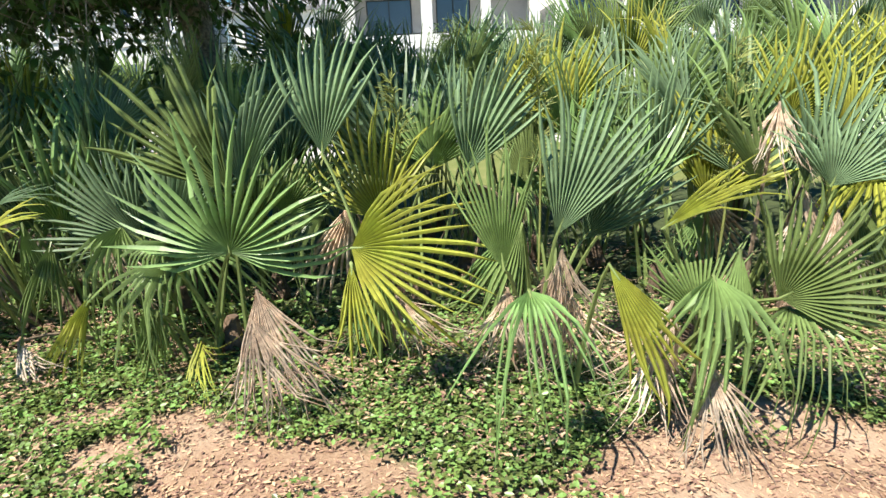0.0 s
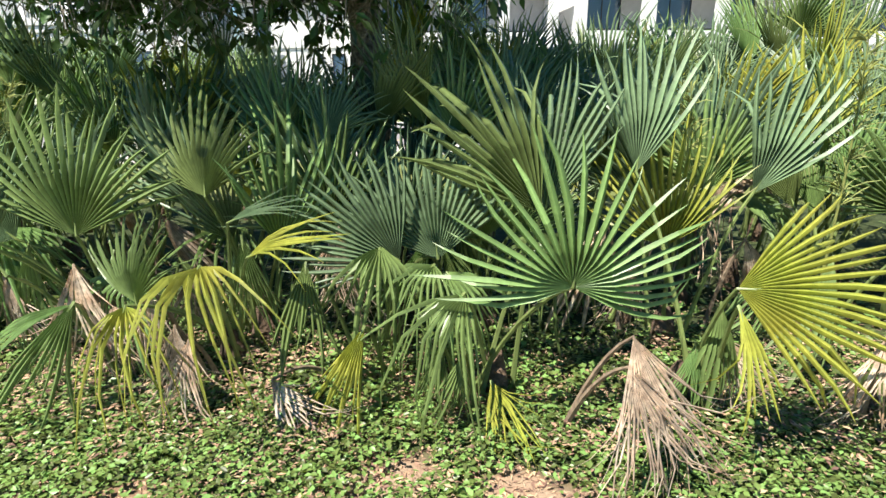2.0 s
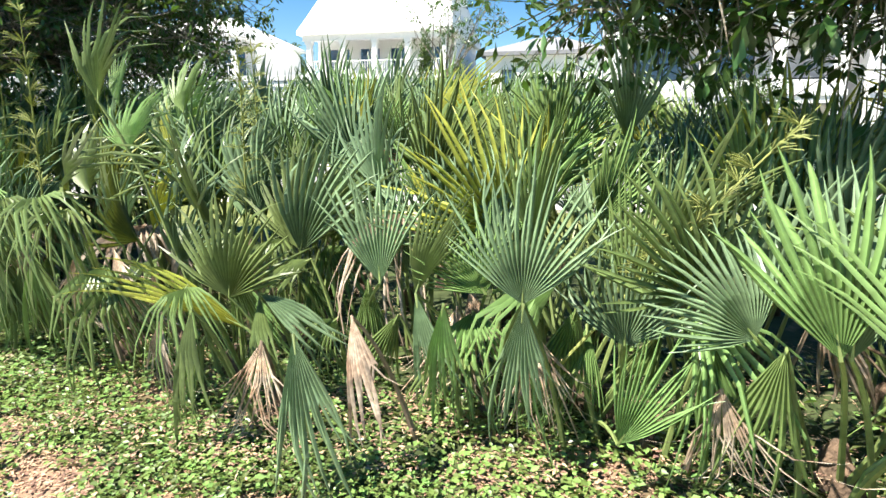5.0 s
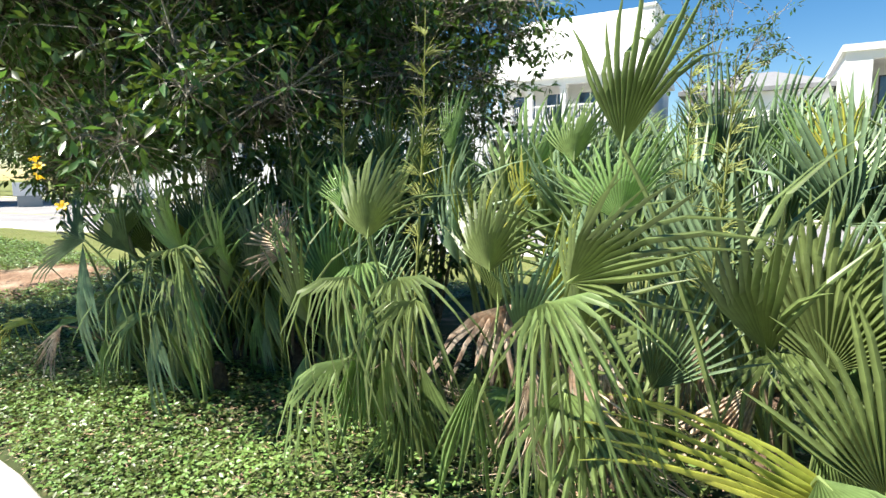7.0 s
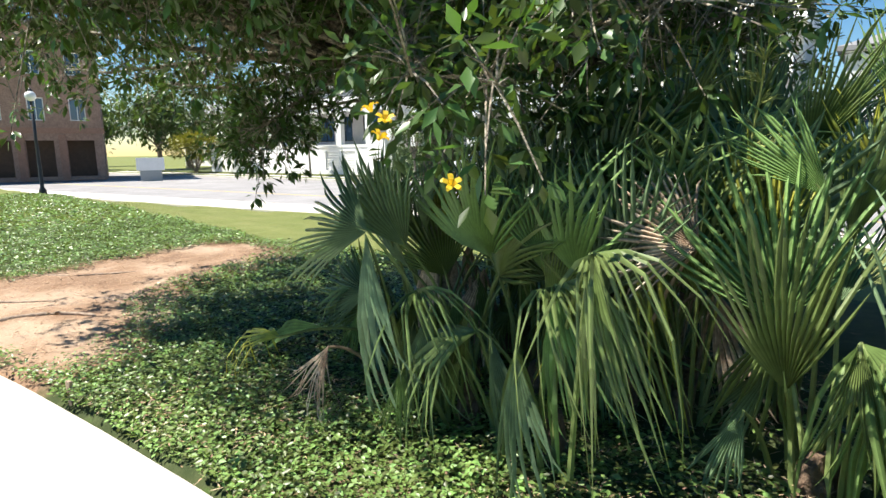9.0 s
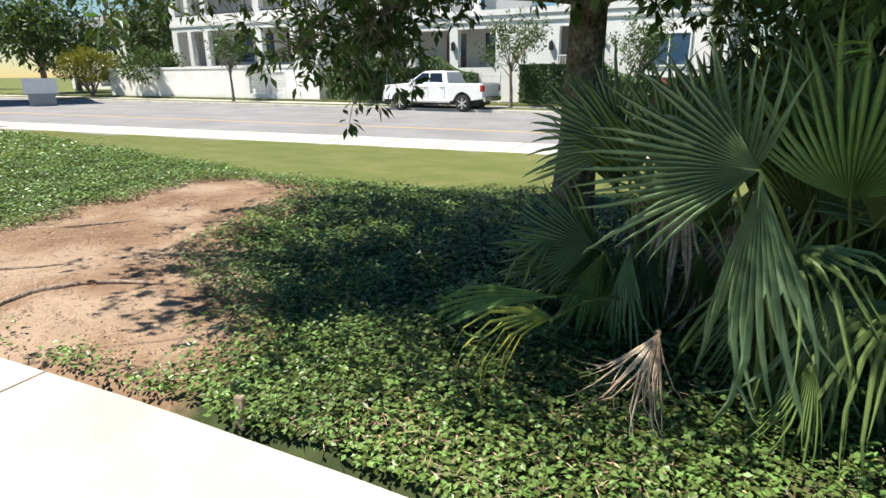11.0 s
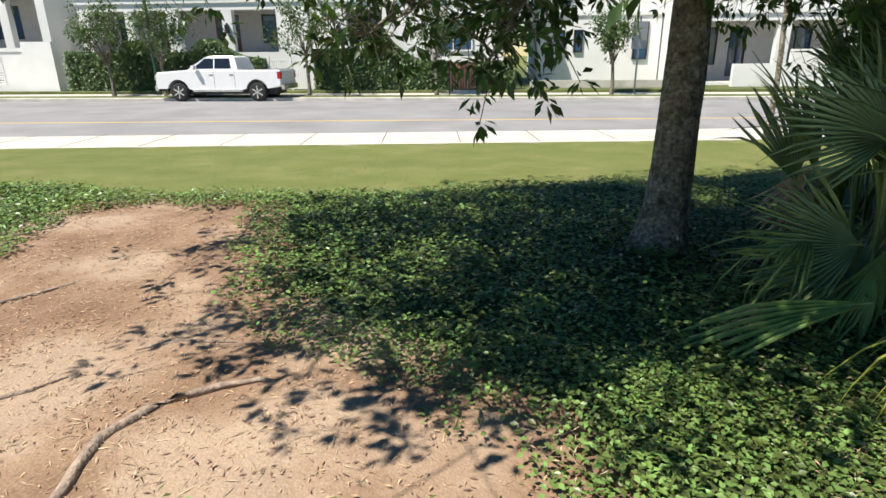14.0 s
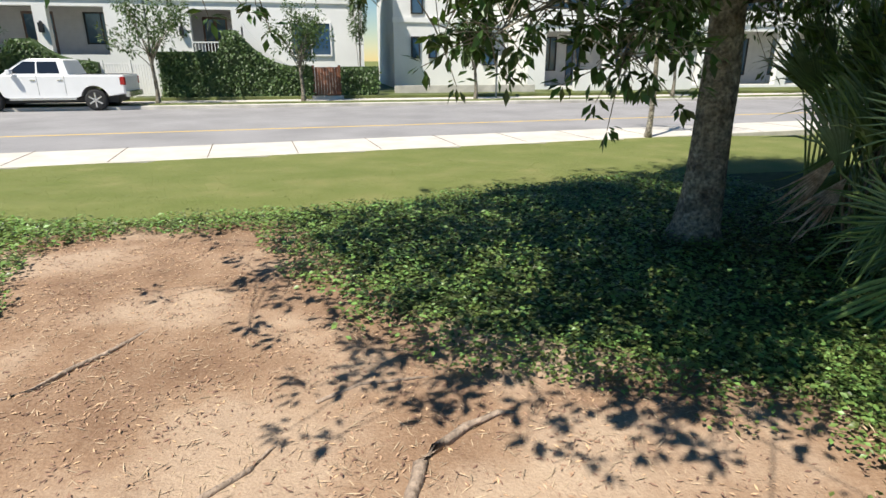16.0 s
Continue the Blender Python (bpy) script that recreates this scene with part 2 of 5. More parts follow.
def mulch_at(x, y):
    """Bare mulch shows through the ground cover in patches."""
    v = noise.noise(Vector((x * 0.55, y * 0.9, 2.0))) + 0.5 * noise.noise(Vector((x * 1.7, y * 1.9, 5.0)))
    front = 1.0 if y < 3.4 and x > -9 else 0.25
    for px, py, pr in MULCH:
        if abs(x - px) < 2 * pr and abs(y - py) < pr:
            v += (0.42 + 0.6 * noise.noise(Vector((x * 4.1, y * 4.1, 8.0)))) * max(0.0, 1 - math.hypot((x - px) / 2, y - py) / pr)
    return v * front - 0.2 + (0.55 * min(max((3.05 - y) / 0.7, 0.0), 1.0) if x > -7.5 else 0.0)


def spaced(knots):
    out = []
    for a, b, step in knots:
        out += list(np.arange(a, b - 1e-6, step))
    return out + [knots[-1][1]]


gx = spaced([(-900, -300, 200), (-300, -60, 40), (-60, -22, 4), (-22, 5, 0.15), (5, 25, 2), (25, 100, 15), (100, 900, 200)])
gy = spaced([(-900, -100, 200), (-100, -6, 12), (-6, 0, 1), (0, 9.3, 0.15), (9.3, 14.3, 0.5), (14.3, 34, 1.5), (34, 100, 12), (100, 1300, 200)])
gv, gf, dirt_mask, lawn_mask = [], [], [], []
for y in gy:
    for x in gx:
        z = ground_z(x, y)
        edge = 12.35 + 0.26 * (x + 16)
        if y > edge + 0.3:
            z = -0.55 if -120 < x < 120 and y < edge + 22 else -0.4
        near = -22 <= x <= 5 and y < 9.3
        if near and y > path_edge(x):
            z += 0.025 * noise.noise(Vector((x * 2.1, y * 2.1, 0))) + 0.012 * noise.noise(Vector((x * 7, y * 7, 1)))
        if y <= path_edge(x) + 0.02:
            z = -0.09
        d = inside(x, y, DIRT) if near else -1
        dirt_mask.append(max(min(0.5 + (d + 0.45) * 1.4, 1), 0) if near and x < -12 else (max(min(0.5 + mulch_at(x, y) * 1.3, 1), 0) if near else 0))
        lawn_mask.append(1.0 if y < path_edge(x) - 2.4 or x < -23 else max(min(0.5 + (y - lawn_edge(x)) * 2.0, 1), 0))
        if y < path_edge(x) - 0.5:
            dirt_mask[-1] = 0.0
        gv.append((x, y, z))
nx = len(gx)
for j in range(len(gy) - 1):
    for i in range(nx - 1):
        a = j * nx + i
        gf.append((a, a + 1, a + nx + 1, a + nx))


def ground_material():
    m = bpy.data.materials.new("ground")
    m.use_nodes = True
    n, l = m.node_tree.nodes, m.node_tree.links
    b = n["Principled BSDF"]
    b.inputs["Roughness"].default_value = 0.95
    b.inputs["Specular IOR Level"].default_value = 0.2
    pos = n.new("ShaderNodeNewGeometry").outputs["Position"]

    def nz(size, detail=5.0):
        t = n.new("ShaderNodeTexNoise")
        t.inputs["Scale"].default_value, t.inputs["Detail"].default_value = size, detail
        l.new(pos, t.inputs["Vector"])
        return t.outputs[0]

    def cols(fac, *stops):
        r = n.new("ShaderNodeValToRGB")
        e = r.color_ramp.elements
        while len(e) < len(stops):
            e.new(0.5)
        for q, (p, c) in zip(e, stops):
            q.position, q.color = p, (*c, 1)
        l.new(fac, r.inputs[0])
        return r.outputs[0]

    def attr(name, wob, size):
        a = n.new("ShaderNodeAttribute")
        a.attribute_name = name
        s = n.new("ShaderNodeMath")
        s.operation = "MULTIPLY_ADD"
        l.new(nz(size), s.inputs[0])
        s.inputs[1].default_value = wob
        l.new(a.outputs["Fac"], s.inputs[2])
        r = n.new("ShaderNodeMapRange")
        r.inputs[1].default_value, r.inputs[2].default_value = 0.42 + wob / 2, 0.58 + wob / 2
        l.new(s.outputs[0], r.inputs[0])
        return r.outputs[0]

    def mix(fac, a, c):
        x = n.new("ShaderNodeMix")
        x.data_type = "RGBA"
        l.new(fac, x.inputs[0])
        l.new(a, x.inputs[6])
        l.new(c, x.inputs[7])
        return x.outputs[2]

    soil = cols(nz(9), (0.3, (0.035, 0.05, 0.018)), (0.6, (0.06, 0.075, 0.03)), (0.75, (0.06, 0.10, 0.025)))
    dirt = cols(nz(3.2, 9), (0.32, (0.165, 0.09, 0.052)), (0.5, (0.275, 0.165, 0.10)), (0.7, (0.41, 0.29, 0.195)))
    chips = cols(nz(55, 3), (0.35, (0.16, 0.098, 0.062)), (0.5, (0.26, 0.175, 0.118)), (0.66, (0.40, 0.30, 0.21)))
    half = n.new("ShaderNodeValue")
    half.outputs[0].default_value = 0.45
    dirt = mix(half.outputs[0], dirt, chips)
    broad = cols(nz(0.9, 6), (0.36, (0.17, 0.098, 0.06)), (0.5, (0.30, 0.195, 0.125)), (0.6, (0.54, 0.42, 0.31)))
    dirt = mix(half.outputs[0], dirt, broad)
    lawn = cols(nz(1.3, 8), (0.3, (0.12, 0.15, 0.035)), (0.55, (0.175, 0.19, 0.06)), (0.75, (0.27, 0.24, 0.10)))
    fine = cols(nz(70, 4), (0.3, (0.10, 0.13, 0.035)), (0.7, (0.21, 0.22, 0.08)))
    lawn = mix(half.outputs[0], lawn, fine)
    col = mix(attr("lawn", 0.35, 2.0), soil, lawn)
    col = mix(attr("dirt", 0.5, 5.0), col, dirt)
    l.new(col, b.inputs["Base Color"])
    p = n.new("ShaderNodeBump")
    p.inputs["Strength"].default_value, p.inputs["Distance"].default_value = 0.4, 0.02
    l.new(nz(85, 8), p.inputs["Height"])
    l.new(p.outputs[0], b.inputs["Normal"])
    return m


M["ground"] = ground_material()
ground = raw("ground", gv, gf, "ground", smooth=True)
for key, mask in (("dirt", dirt_mask), ("lawn", lawn_mask)):
    ground.data.attributes.new(key, "FLOAT", "POINT").data.foreach_set("value", np.array(mask, dtype=np.float32))
tagged(ground, "mown green lawn with bare brown dirt and creeping ground cover", "ground", kind="structure")


# ---- footpath of concrete slabs under the camera ----
def footpath():
    base = bmesh.new()
    rows = []
    for x in spaced([(-60, -20, 4), (-20, 6, 0.3), (6, 60, 6)]):
        e = path_edge(x)
        rows.append([base.verts.new(p) for p in ((x, e - 2.4, -0.11), (x, e - 2.4, 0.0), (x, e - 0.012, 0.0), (x, e, -0.012), (x, e, -0.11))])
    for r0, r1 in zip(rows, rows[1:]):
        for k in range(4):
            base.faces.new((r0[k], r1[k], r1[k + 1], r0[k + 1]))
    path = part("pavement", base, "concrete")
    tagged(path, "pale sunlit concrete footpath that curves beside the bed", "pavement", kind="structure")
    for x in (-22.0, -17.7, -13.4, -4.9, -0.6, 3.7):
        e = path_edge(x)
        slope = (path_edge(x + 0.2) - path_edge(x - 0.2)) / 0.4
        a = math.degrees(math.atan(slope))
        joint = part("joint", boxes((-0.005, -2.35, 0.0005, 0.005, -0.01, 0.0035)), "root", path)
        joint.matrix_basis = pose(x, e, 0, 0, 0, a)


footpath()


# ---- street: far pavement, kerbs, carriageway, lines ----
def strip(name, y0, k0, y1, k1, z0, z1, mat, label="", category="", x0=-75.0, x1=110.0, parent=None, step=13.0):
    """A slab across the view between two lines y = y0 + k0 (x + 16) and y = y1 + k1 (x + 16)."""
    bm = bmesh.new()
    rows = []
    for x in np.arange(x0, x1 + 0.1, step):
        a, c = y0 + k0 * (x + 16), y1 + k1 * (x + 16)
        rows.append([bm.verts.new(p) for p in ((x, a, z0), (x, a, z1 - 0.015), (x, a + 0.015, z1), (x, c - 0.015, z1), (x, c, z1 - 0.015), (x, c, z0))])
    for r0, r1 in zip(rows, rows[1:]):
        for k in range(5):
            bm.faces.new((r0[k], r1[k], r1[k + 1], r0[k + 1]))
    ob = part(name, bm, mat, parent)
    if label:
        tagged(ob, label, category, kind="structure")
    return ob


K0, K1 = 0.26, 0.15
near_walk = strip("pavement", 12.35, K0, 14.2, K0, -0.6, -0.225, "concrete", "pale concrete pavement along the near side of the street", "pavement")
for x in np.arange(-60, 20, 1.6):
    y = 12.35 + K0 * (x + 16)
    j = part("joint", boxes((-0.008, 0.02, -0.225, 0.008, 1.9, -0.2215)), "fibre", near_walk)
    j.matrix_basis = pose(x, y, 0, 0, 0, 14.6)
strip("kerb", 14.2, K0, 14.75, K0, -0.6, -0.31, "kerb", "worn concrete kerb and gutter beside the street", "kerb")
road = strip("road", 14.75, K0, 25.9, K1, -0.7, -0.35, "asphalt", "grey sunlit asphalt street with painted lines", "road")
strip("road_line", 14.95, K0, 15.1, K0, -0.352, -0.345, "line_white", "worn white edge line on the asphalt", "road line")
strip("road_line", 18.0, 0.22, 18.13, 0.22, -0.352, -0.345, "line_yellow", "worn yellow centre line on the asphalt", "road line")
strip("kerb", 25.9, K1, 26.3, K1, -0.6, -0.22, "kerb", "weathered concrete kerb on the far side of the street", "kerb")
strip("verge", 26.3, K1, 27.3, K1, -0.6, -0.2, "grass", "narrow green grass verge behind the far kerb", "grass")
strip("pavement", 27.3, K1, 28.5, K1, -0.6, -0.19, "concrete", "pale concrete pavement before the garden walls", "pavement")
strip("yard", 28.5, K1, 75.0, K1, -0.6, -0.05, "grass", "green grass yards around the white houses", "ground")


# ---- palmettos ----
BLADE_SHAPES = {   # segments, half angle, joined share, droop, fold along the axis
    "u": (15, 32, 0.36, 0.07, 0.34), "s": (21, 60, 0.36, 0.13, 0.20), "w": (25, 104, 0.32, 0.12, 0.06), "n": (9, 15, 0.40, 0.14, 0.40),
    "h": (11, 21, 0.42, 0.06, -0.55), "l": (13, 46, 0.28, 0.95, 0.0), "d": (26, 30, 0.06, 0.1, 0.0)}


def blade_mesh(name, kind, rng):
    """A fan of pleated segments, 1 long, hub at the origin, axis along +y, upper face +z; the segments are one sheet for their inner part."""
    n, wide, joined, base_droop, fold = BLADE_SHAPES[kind]
    n += rng.randint(-2, 2)
    wide *= rng.uniform(0.86, 1.14)
    joined *= rng.uniform(0.85, 1.15)
    step = radians(2 * wide / n)
    verts, faces, rib_shades = [], [], []
    tilt = rng.uniform(-0.15, 0.15)

    def place(ang, r, s, droop):
        bend = droop * max(0.0, s - 0.3) ** 2 * 1.6
        cup = fold * r * abs(math.sin(ang)) if fold >= 0 else fold * r * (1 - math.cos(ang * 2.2))
        costa = -0.16 * (r * math.cos(ang)) ** 2
        return Vector((r * math.sin(ang) + tilt * r * r * 0.3, r * math.cos(ang) * (1 - 0.35 * min(bend, 1.2)), cup + costa - bend))

    drop = 0.30 if kind in "uns" else 0.16
    reach = [(1 - drop + drop * math.cos((i / n * 2 - 1) * 1.35)) * rng.uniform(0.95, 1.03) for i in range(n + 1)]
    inner = (0.02, joined * 0.5, joined)
    seams = []
    for i in range(n + 1):
        ang = radians((i / n * 2 - 1) * wide)
        seams.append([len(verts) + k for k in range(3)])
        verts += [place(ang, s * reach[i], s, base_droop * 0.6) for s in inner]
        rib_shades += [0.0] * 3
    stiff = kind in "uswn"
    for i in range(n):
        f = (i + 0.5) / n * 2 - 1
        ang = radians(f * wide)
        length = (reach[i] + reach[i + 1]) / 2 * (rng.uniform(0.86, 1.08) if stiff else rng.uniform(0.66, 1.12))
        droop = base_droop * rng.uniform(0.4, 1.7)
        if stiff and rng.random() < (0.13 if abs(f) < 0.75 else 0.4):
            droop += rng.uniform(0.35, 1.1)
        curl = rng.gauss(0, {"h": 0.1, "d": 0.38, "l": 0.13}.get(kind, 0.06))
        mids = []
        for s in inner:
            mids.append(len(verts))
            rib_shades.append(1.0)
            verts.append(place(ang, s * length, s, base_droop * 0.6) + Vector((0, 0, math.tan(step / 2) * s * length * 2.0)))
        for k in range(2):
            faces += [(seams[i][k], mids[k], mids[k + 1], seams[i][k + 1]), (mids[k], seams[i + 1][k], seams[i + 1][k + 1], mids[k + 1])]
        last = (seams[i][2], mids[2], seams[i + 1][2])
        w0 = math.tan(step / 2) * joined * length * (8.0 if kind == "d" else 1.0)
        for s in (joined + (1 - joined) * 0.3, joined + (1 - joined) * 0.65, joined + (1 - joined) * 0.88, 1.0):
            q = (s - joined) / (1 - joined)
            half = max(w0 * (1 + {"d": 0.0, "l": 0.15}.get(kind, 0.8) * q) * (1 - q ** 2.0), 0.0009)
            a2 = ang + curl * q * q
            c = place(a2, s * length, s, base_droop * 0.6 + (droop - base_droop * 0.6) * q)
            side = Vector((math.cos(a2), -math.sin(a2), 0))
            row = (len(verts), len(verts) + 1, len(verts) + 2)
            rib_shades += [0.15, 1.0, 0.15]
            verts += [c - side * half, c + Vector((0, 0, half * 1.2)), c + side * half]
            faces += [(last[0], last[1], row[1], row[0]), (last[1], last[2], row[2], row[1])]
            last = row
    me = bpy.data.meshes.new(name)
    me.from_pydata([tuple(v) for v in verts], [], faces)
    # 0 in the valleys, 1 on the ridges, for the painted pleat shading.
    me.attributes.new("rib_shade", "FLOAT", "POINT").data.foreach_set("value", rib_shades)
    return me


BLADE_COLOURS = {"g": "frond", "b": "frond_blue", "y": "frond_yellow", "d": "frond_dead"}
blade_rng = random.Random(5)
BLADES = {}


def blades(code):
    """The leaf meshes of one shape and colour, made when first asked for."""
    if code not in BLADES:
        BLADES[code] = []
        for _ in range(4):
            me = blade_mesh("frond", code[0], blade_rng)
            me.materials.append(M[BLADE_COLOURS[code[1]]])
            BLADES[code].append(me)
    return BLADES[code]


def petiole(base, hub, tip_dir, r, mat, parent):
    """The leaf stalk, which arches from the ground to the hub, three-sided."""
    bm = bmesh.new()
    base, hub = Vector(base), Vector(hub)
    lift = Vector((0, 0, 0.25 * (hub - base).length))
    pts = []
    for i in range(7):
        s = i / 6
        c = base.lerp(hub, s) + lift * (4 * s * (1 - s)) * 0.45
        pts.append(c)
    pts.append(hub + tip_dir * r * 0.12)
    tube(bm, pts, [0.017, 0.014, 0.012, 0.011, 0.010, 0.009, 0.008, 0.003], 5)
    return part("petiole", bm, mat, parent)


def add_frond(plant, origin, hub, tip, code, rng, loose=0.7):
    """A fan leaf under the plant: hub and tip in the world, shape and colour; its stalk comes from the plant's heart."""
    hub, tip = Vector(hub), Vector(tip)
    kind, colour = code
    d = tip - hub
    r = max(d.length, 0.34)
    d = d.normalized() if d.length > 1e-3 else Vector((0, 0, 1))
    face = Vector((rng.uniform(-loose, loose), -0.85, 0.45))
    if kind in "hd":
        face = Vector((rng.uniform(-0.4, 0.4), -1, 0.35))
        r *= 1.15
    elif kind == "l":
        d = Vector((d.x, d.y - 0.25, d.z * 0.3 + 0.12)).normalized()
        r *= 1.2
        face = Vector((rng.uniform(-0.2, 0.2), -0.35, 1))
    elif kind == "n":
        face = Vector((rng.uniform(-0.2, 0.2), -0.6, 0.9))
    side = d.cross(face).normalized()
    up = side.cross(d)
    m = Matrix((side, d, up)).transposed().to_4x4()
    m.translation = hub - origin
    ob = new("frond", rng.choice(blades(code)))
    ob.parent = plant
    ob.matrix_basis = m @ Matrix.Diagonal((r, r, r, 1))
    if colour == "d":
        tagged(ob, "withered brown hanging frond")
    elif colour == "y":
        tagged(ob, "yellowing green frond")
    start = origin + Vector((rng.uniform(-0.1, 0.1), rng.uniform(-0.1, 0.1), 0.02))
    if kind in "hd":
        start = start.lerp(Vector((hub.x, hub.y + 0.12, start.z)), 0.6)
    petiole(start - origin, hub - origin, d, r, "petiole_dead" if colour == "d" else "petiole", plant)
    return ob


LABELS = ["green palmetto with pleated fan fronds in the ground cover", "blue-green palmetto with tall upright fan fronds", "green palmetto with some yellowing drooping fronds",
          "palmetto with green fans and withered brown fronds"]


def new_palm(x, y, label):
    z = ground_z(x, y)
    p = empty("palmetto", pose(x, y, z), label, "palm", "palmettos of the bed")
    bm = bmesh.new()
    rng = random.Random(int(x * 100) + int(y * 7))
    tube(bm, [(0, 0, -0.05), (0.01, 0, 0.08), (0.0, 0.01, 0.16), (0.01, 0.01, 0.22)], [0.075, 0.07, 0.055, 0.03], 9, 0.2, rng)
    part("stump", bm, "fibre", p)
    return p, Vector((x, y, z))


# The fronds along the front of the bed: hub, tip, shape (u upright, s spread, w wide, n narrow, h hanging, l limp, d withered) and colour (green, blue-green, yellow, dead).
BED_EAST = [
    (1.77, 3.25, 0.56, 2.02, 3.10, 0.83, "sg"),
    (1.84, 3.30, 0.50, 1.81, 3.00, 0.29, "lg"),
    (1.59, 3.60, 0.33, 1.57, 3.70, 0.76, "sg"),
    (1.07, 3.15, 0.75, 1.34, 2.90, 0.35, "hy"),
    (1.28, 3.20, 0.41, 1.27, 3.00, 0.09, "dd"),
    (1.45, 3.10, 0.36, 1.48, 2.90, 0.16, "dd"),
    (0.92, 3.68, 0.73, 1.21, 3.75, 1.52, "ub"),
    (1.07, 3.90, 0.64, 1.49, 3.90, 1.19, "ub"),
    (0.75, 2.95, 0.72, 0.78, 2.75, 0.36, "lg"),
    (0.66, 3.10, 0.75, 0.61, 3.10, 1.17, "ug"),
    (1.08, 5.20, 1.10, 1.12, 5.30, 1.90, "sy"),
    (2.26, 3.90, 0.89, 2.40, 3.90, 1.31, "sb"),
    (2.64, 4.50, 1.06, 2.67, 4.60, 1.68, "uy"),
    (2.16, 4.30, 1.28, 2.08, 4.10, 0.98, "dd"),
    (1.39, 3.60, 0.77, 1.96, 3.70, 1.13, "ny"),
]
BED_EAST_MID = [
    (-0.02, 3.38, 0.77, 0.59, 3.10, 0.86, "sy"),
    (-0.02, 3.35, 0.71, 0.03, 3.10, 0.35, "ny"),
    (0.23, 4.50, 0.95, 0.28, 4.60, 1.55, "sg"),
    (-0.29, 3.95, 1.13, -0.23, 4.00, 1.87, "ub"),
    (-0.63, 3.45, 0.74, -0.59, 3.30, 1.37, "wg"),
    (-0.74, 3.75, 0.98, -1.24, 3.70, 1.69, "ug"),
    (-0.71, 3.85, 0.97, -0.60, 3.90, 1.67, "ub"),
    (-0.43, 3.25, 0.62, -0.23, 3.00, 0.10, "dd"),
    (-0.45, 3.20, 0.52, -0.23, 2.95, 0.13, "dd"),
    (-0.95, 3.60, 0.20, -0.86, 3.30, 0.00, "dy"),
    (-1.41, 3.95, 0.68, -1.87, 3.80, 1.11, "sb"),
    (-1.87, 4.60, 1.02, -2.00, 4.70, 1.46, "sb"),
    (-1.53, 3.62, 0.47, -1.72, 3.30, 0.05, "hy"),
    (-1.22, 4.00, 0.68, -1.33, 4.10, 1.40, "sb"),
    (-1.23, 3.90, 0.68, -1.36, 3.70, 0.41, "lg"),
]
BED_MID = [
    (-2.06, 3.65, 0.78, -1.59, 3.40, 1.06, "ny"),
    (-2.15, 3.40, 0.82, -2.05, 3.10, 0.68, "ly"),
    (-2.43, 4.06, 0.98, -2.44, 4.15, 1.60, "sg"),
    (-2.17, 4.90, 1.24, -2.15, 5.00, 1.67, "sb"),
    (-2.93, 3.75, 0.85, -2.90, 3.80, 1.57, "sg"),
    (-2.85, 3.55, 0.59, -2.97, 3.20, 0.21, "hg"),
    (-2.89, 3.60, 0.56, -3.40, 3.40, 0.39, "ng"),
    (-2.67, 3.72, 0.52, -2.66, 3.70, 0.94, "sg"),
    (-2.60, 3.54, 0.58, -2.45, 3.30, 0.20, "ly"),
    (-2.36, 3.60, 0.39, -2.38, 3.40, 0.09, "dd"),
    (-1.96, 3.55, 0.18, -1.78, 3.35, 0.01, "dd"),
    (-3.10, 3.50, 0.73, -3.46, 3.50, 1.40, "ng"),
    (-2.25, 3.90, 0.88, -1.82, 3.80, 1.09, "nb"),
    (-1.84, 3.80, 0.72, -1.81, 3.60, 0.48, "hg"),
    (-1.91, 4.60, 1.24, -1.82, 4.70, 1.59, "sb"),
]
BED_MID_WEST = [
    (-3.52, 4.06, 0.74, -3.74, 3.95, 1.03, "sb"),
    (-3.36, 3.60, 0.86, -3.52, 3.60, 1.49, "ug"),
    (-3.31, 3.70, 0.83, -3.31, 3.70, 1.40, "ub"),
    (-4.00, 4.23, 0.58, -3.99, 4.15, 1.10, "sb"),
    (-4.01, 4.40, 0.66, -3.89, 4.50, 1.47, "ug"),
    (-3.98, 4.00, 0.23, -3.80, 3.90, 0.67, "ug"),
    (-4.40, 3.98, 0.79, -4.39, 3.90, 1.43, "sb"),
    (-4.39, 3.95, 0.80, -4.38, 3.80, 0.26, "hb"),
    (-4.67, 4.30, 0.72, -4.85, 4.30, 0.99, "sg"),
    (-5.21, 4.21, 0.74, -5.32, 4.30, 1.45, "ub"),
    (-5.00, 4.19, 0.71, -4.85, 4.30, 1.32, "ug"),
    (-4.98, 4.15, 0.72, -4.85, 4.00, 0.31, "hb"),
    (-6.16, 4.80, 0.73, -6.12, 4.90, 1.51, "sg"),
    (-4.64, 5.60, 1.45, -4.77, 5.70, 2.08, "ug"),
    (-5.12, 5.60, 1.32, -5.25, 5.70, 1.99, "ug"),
]
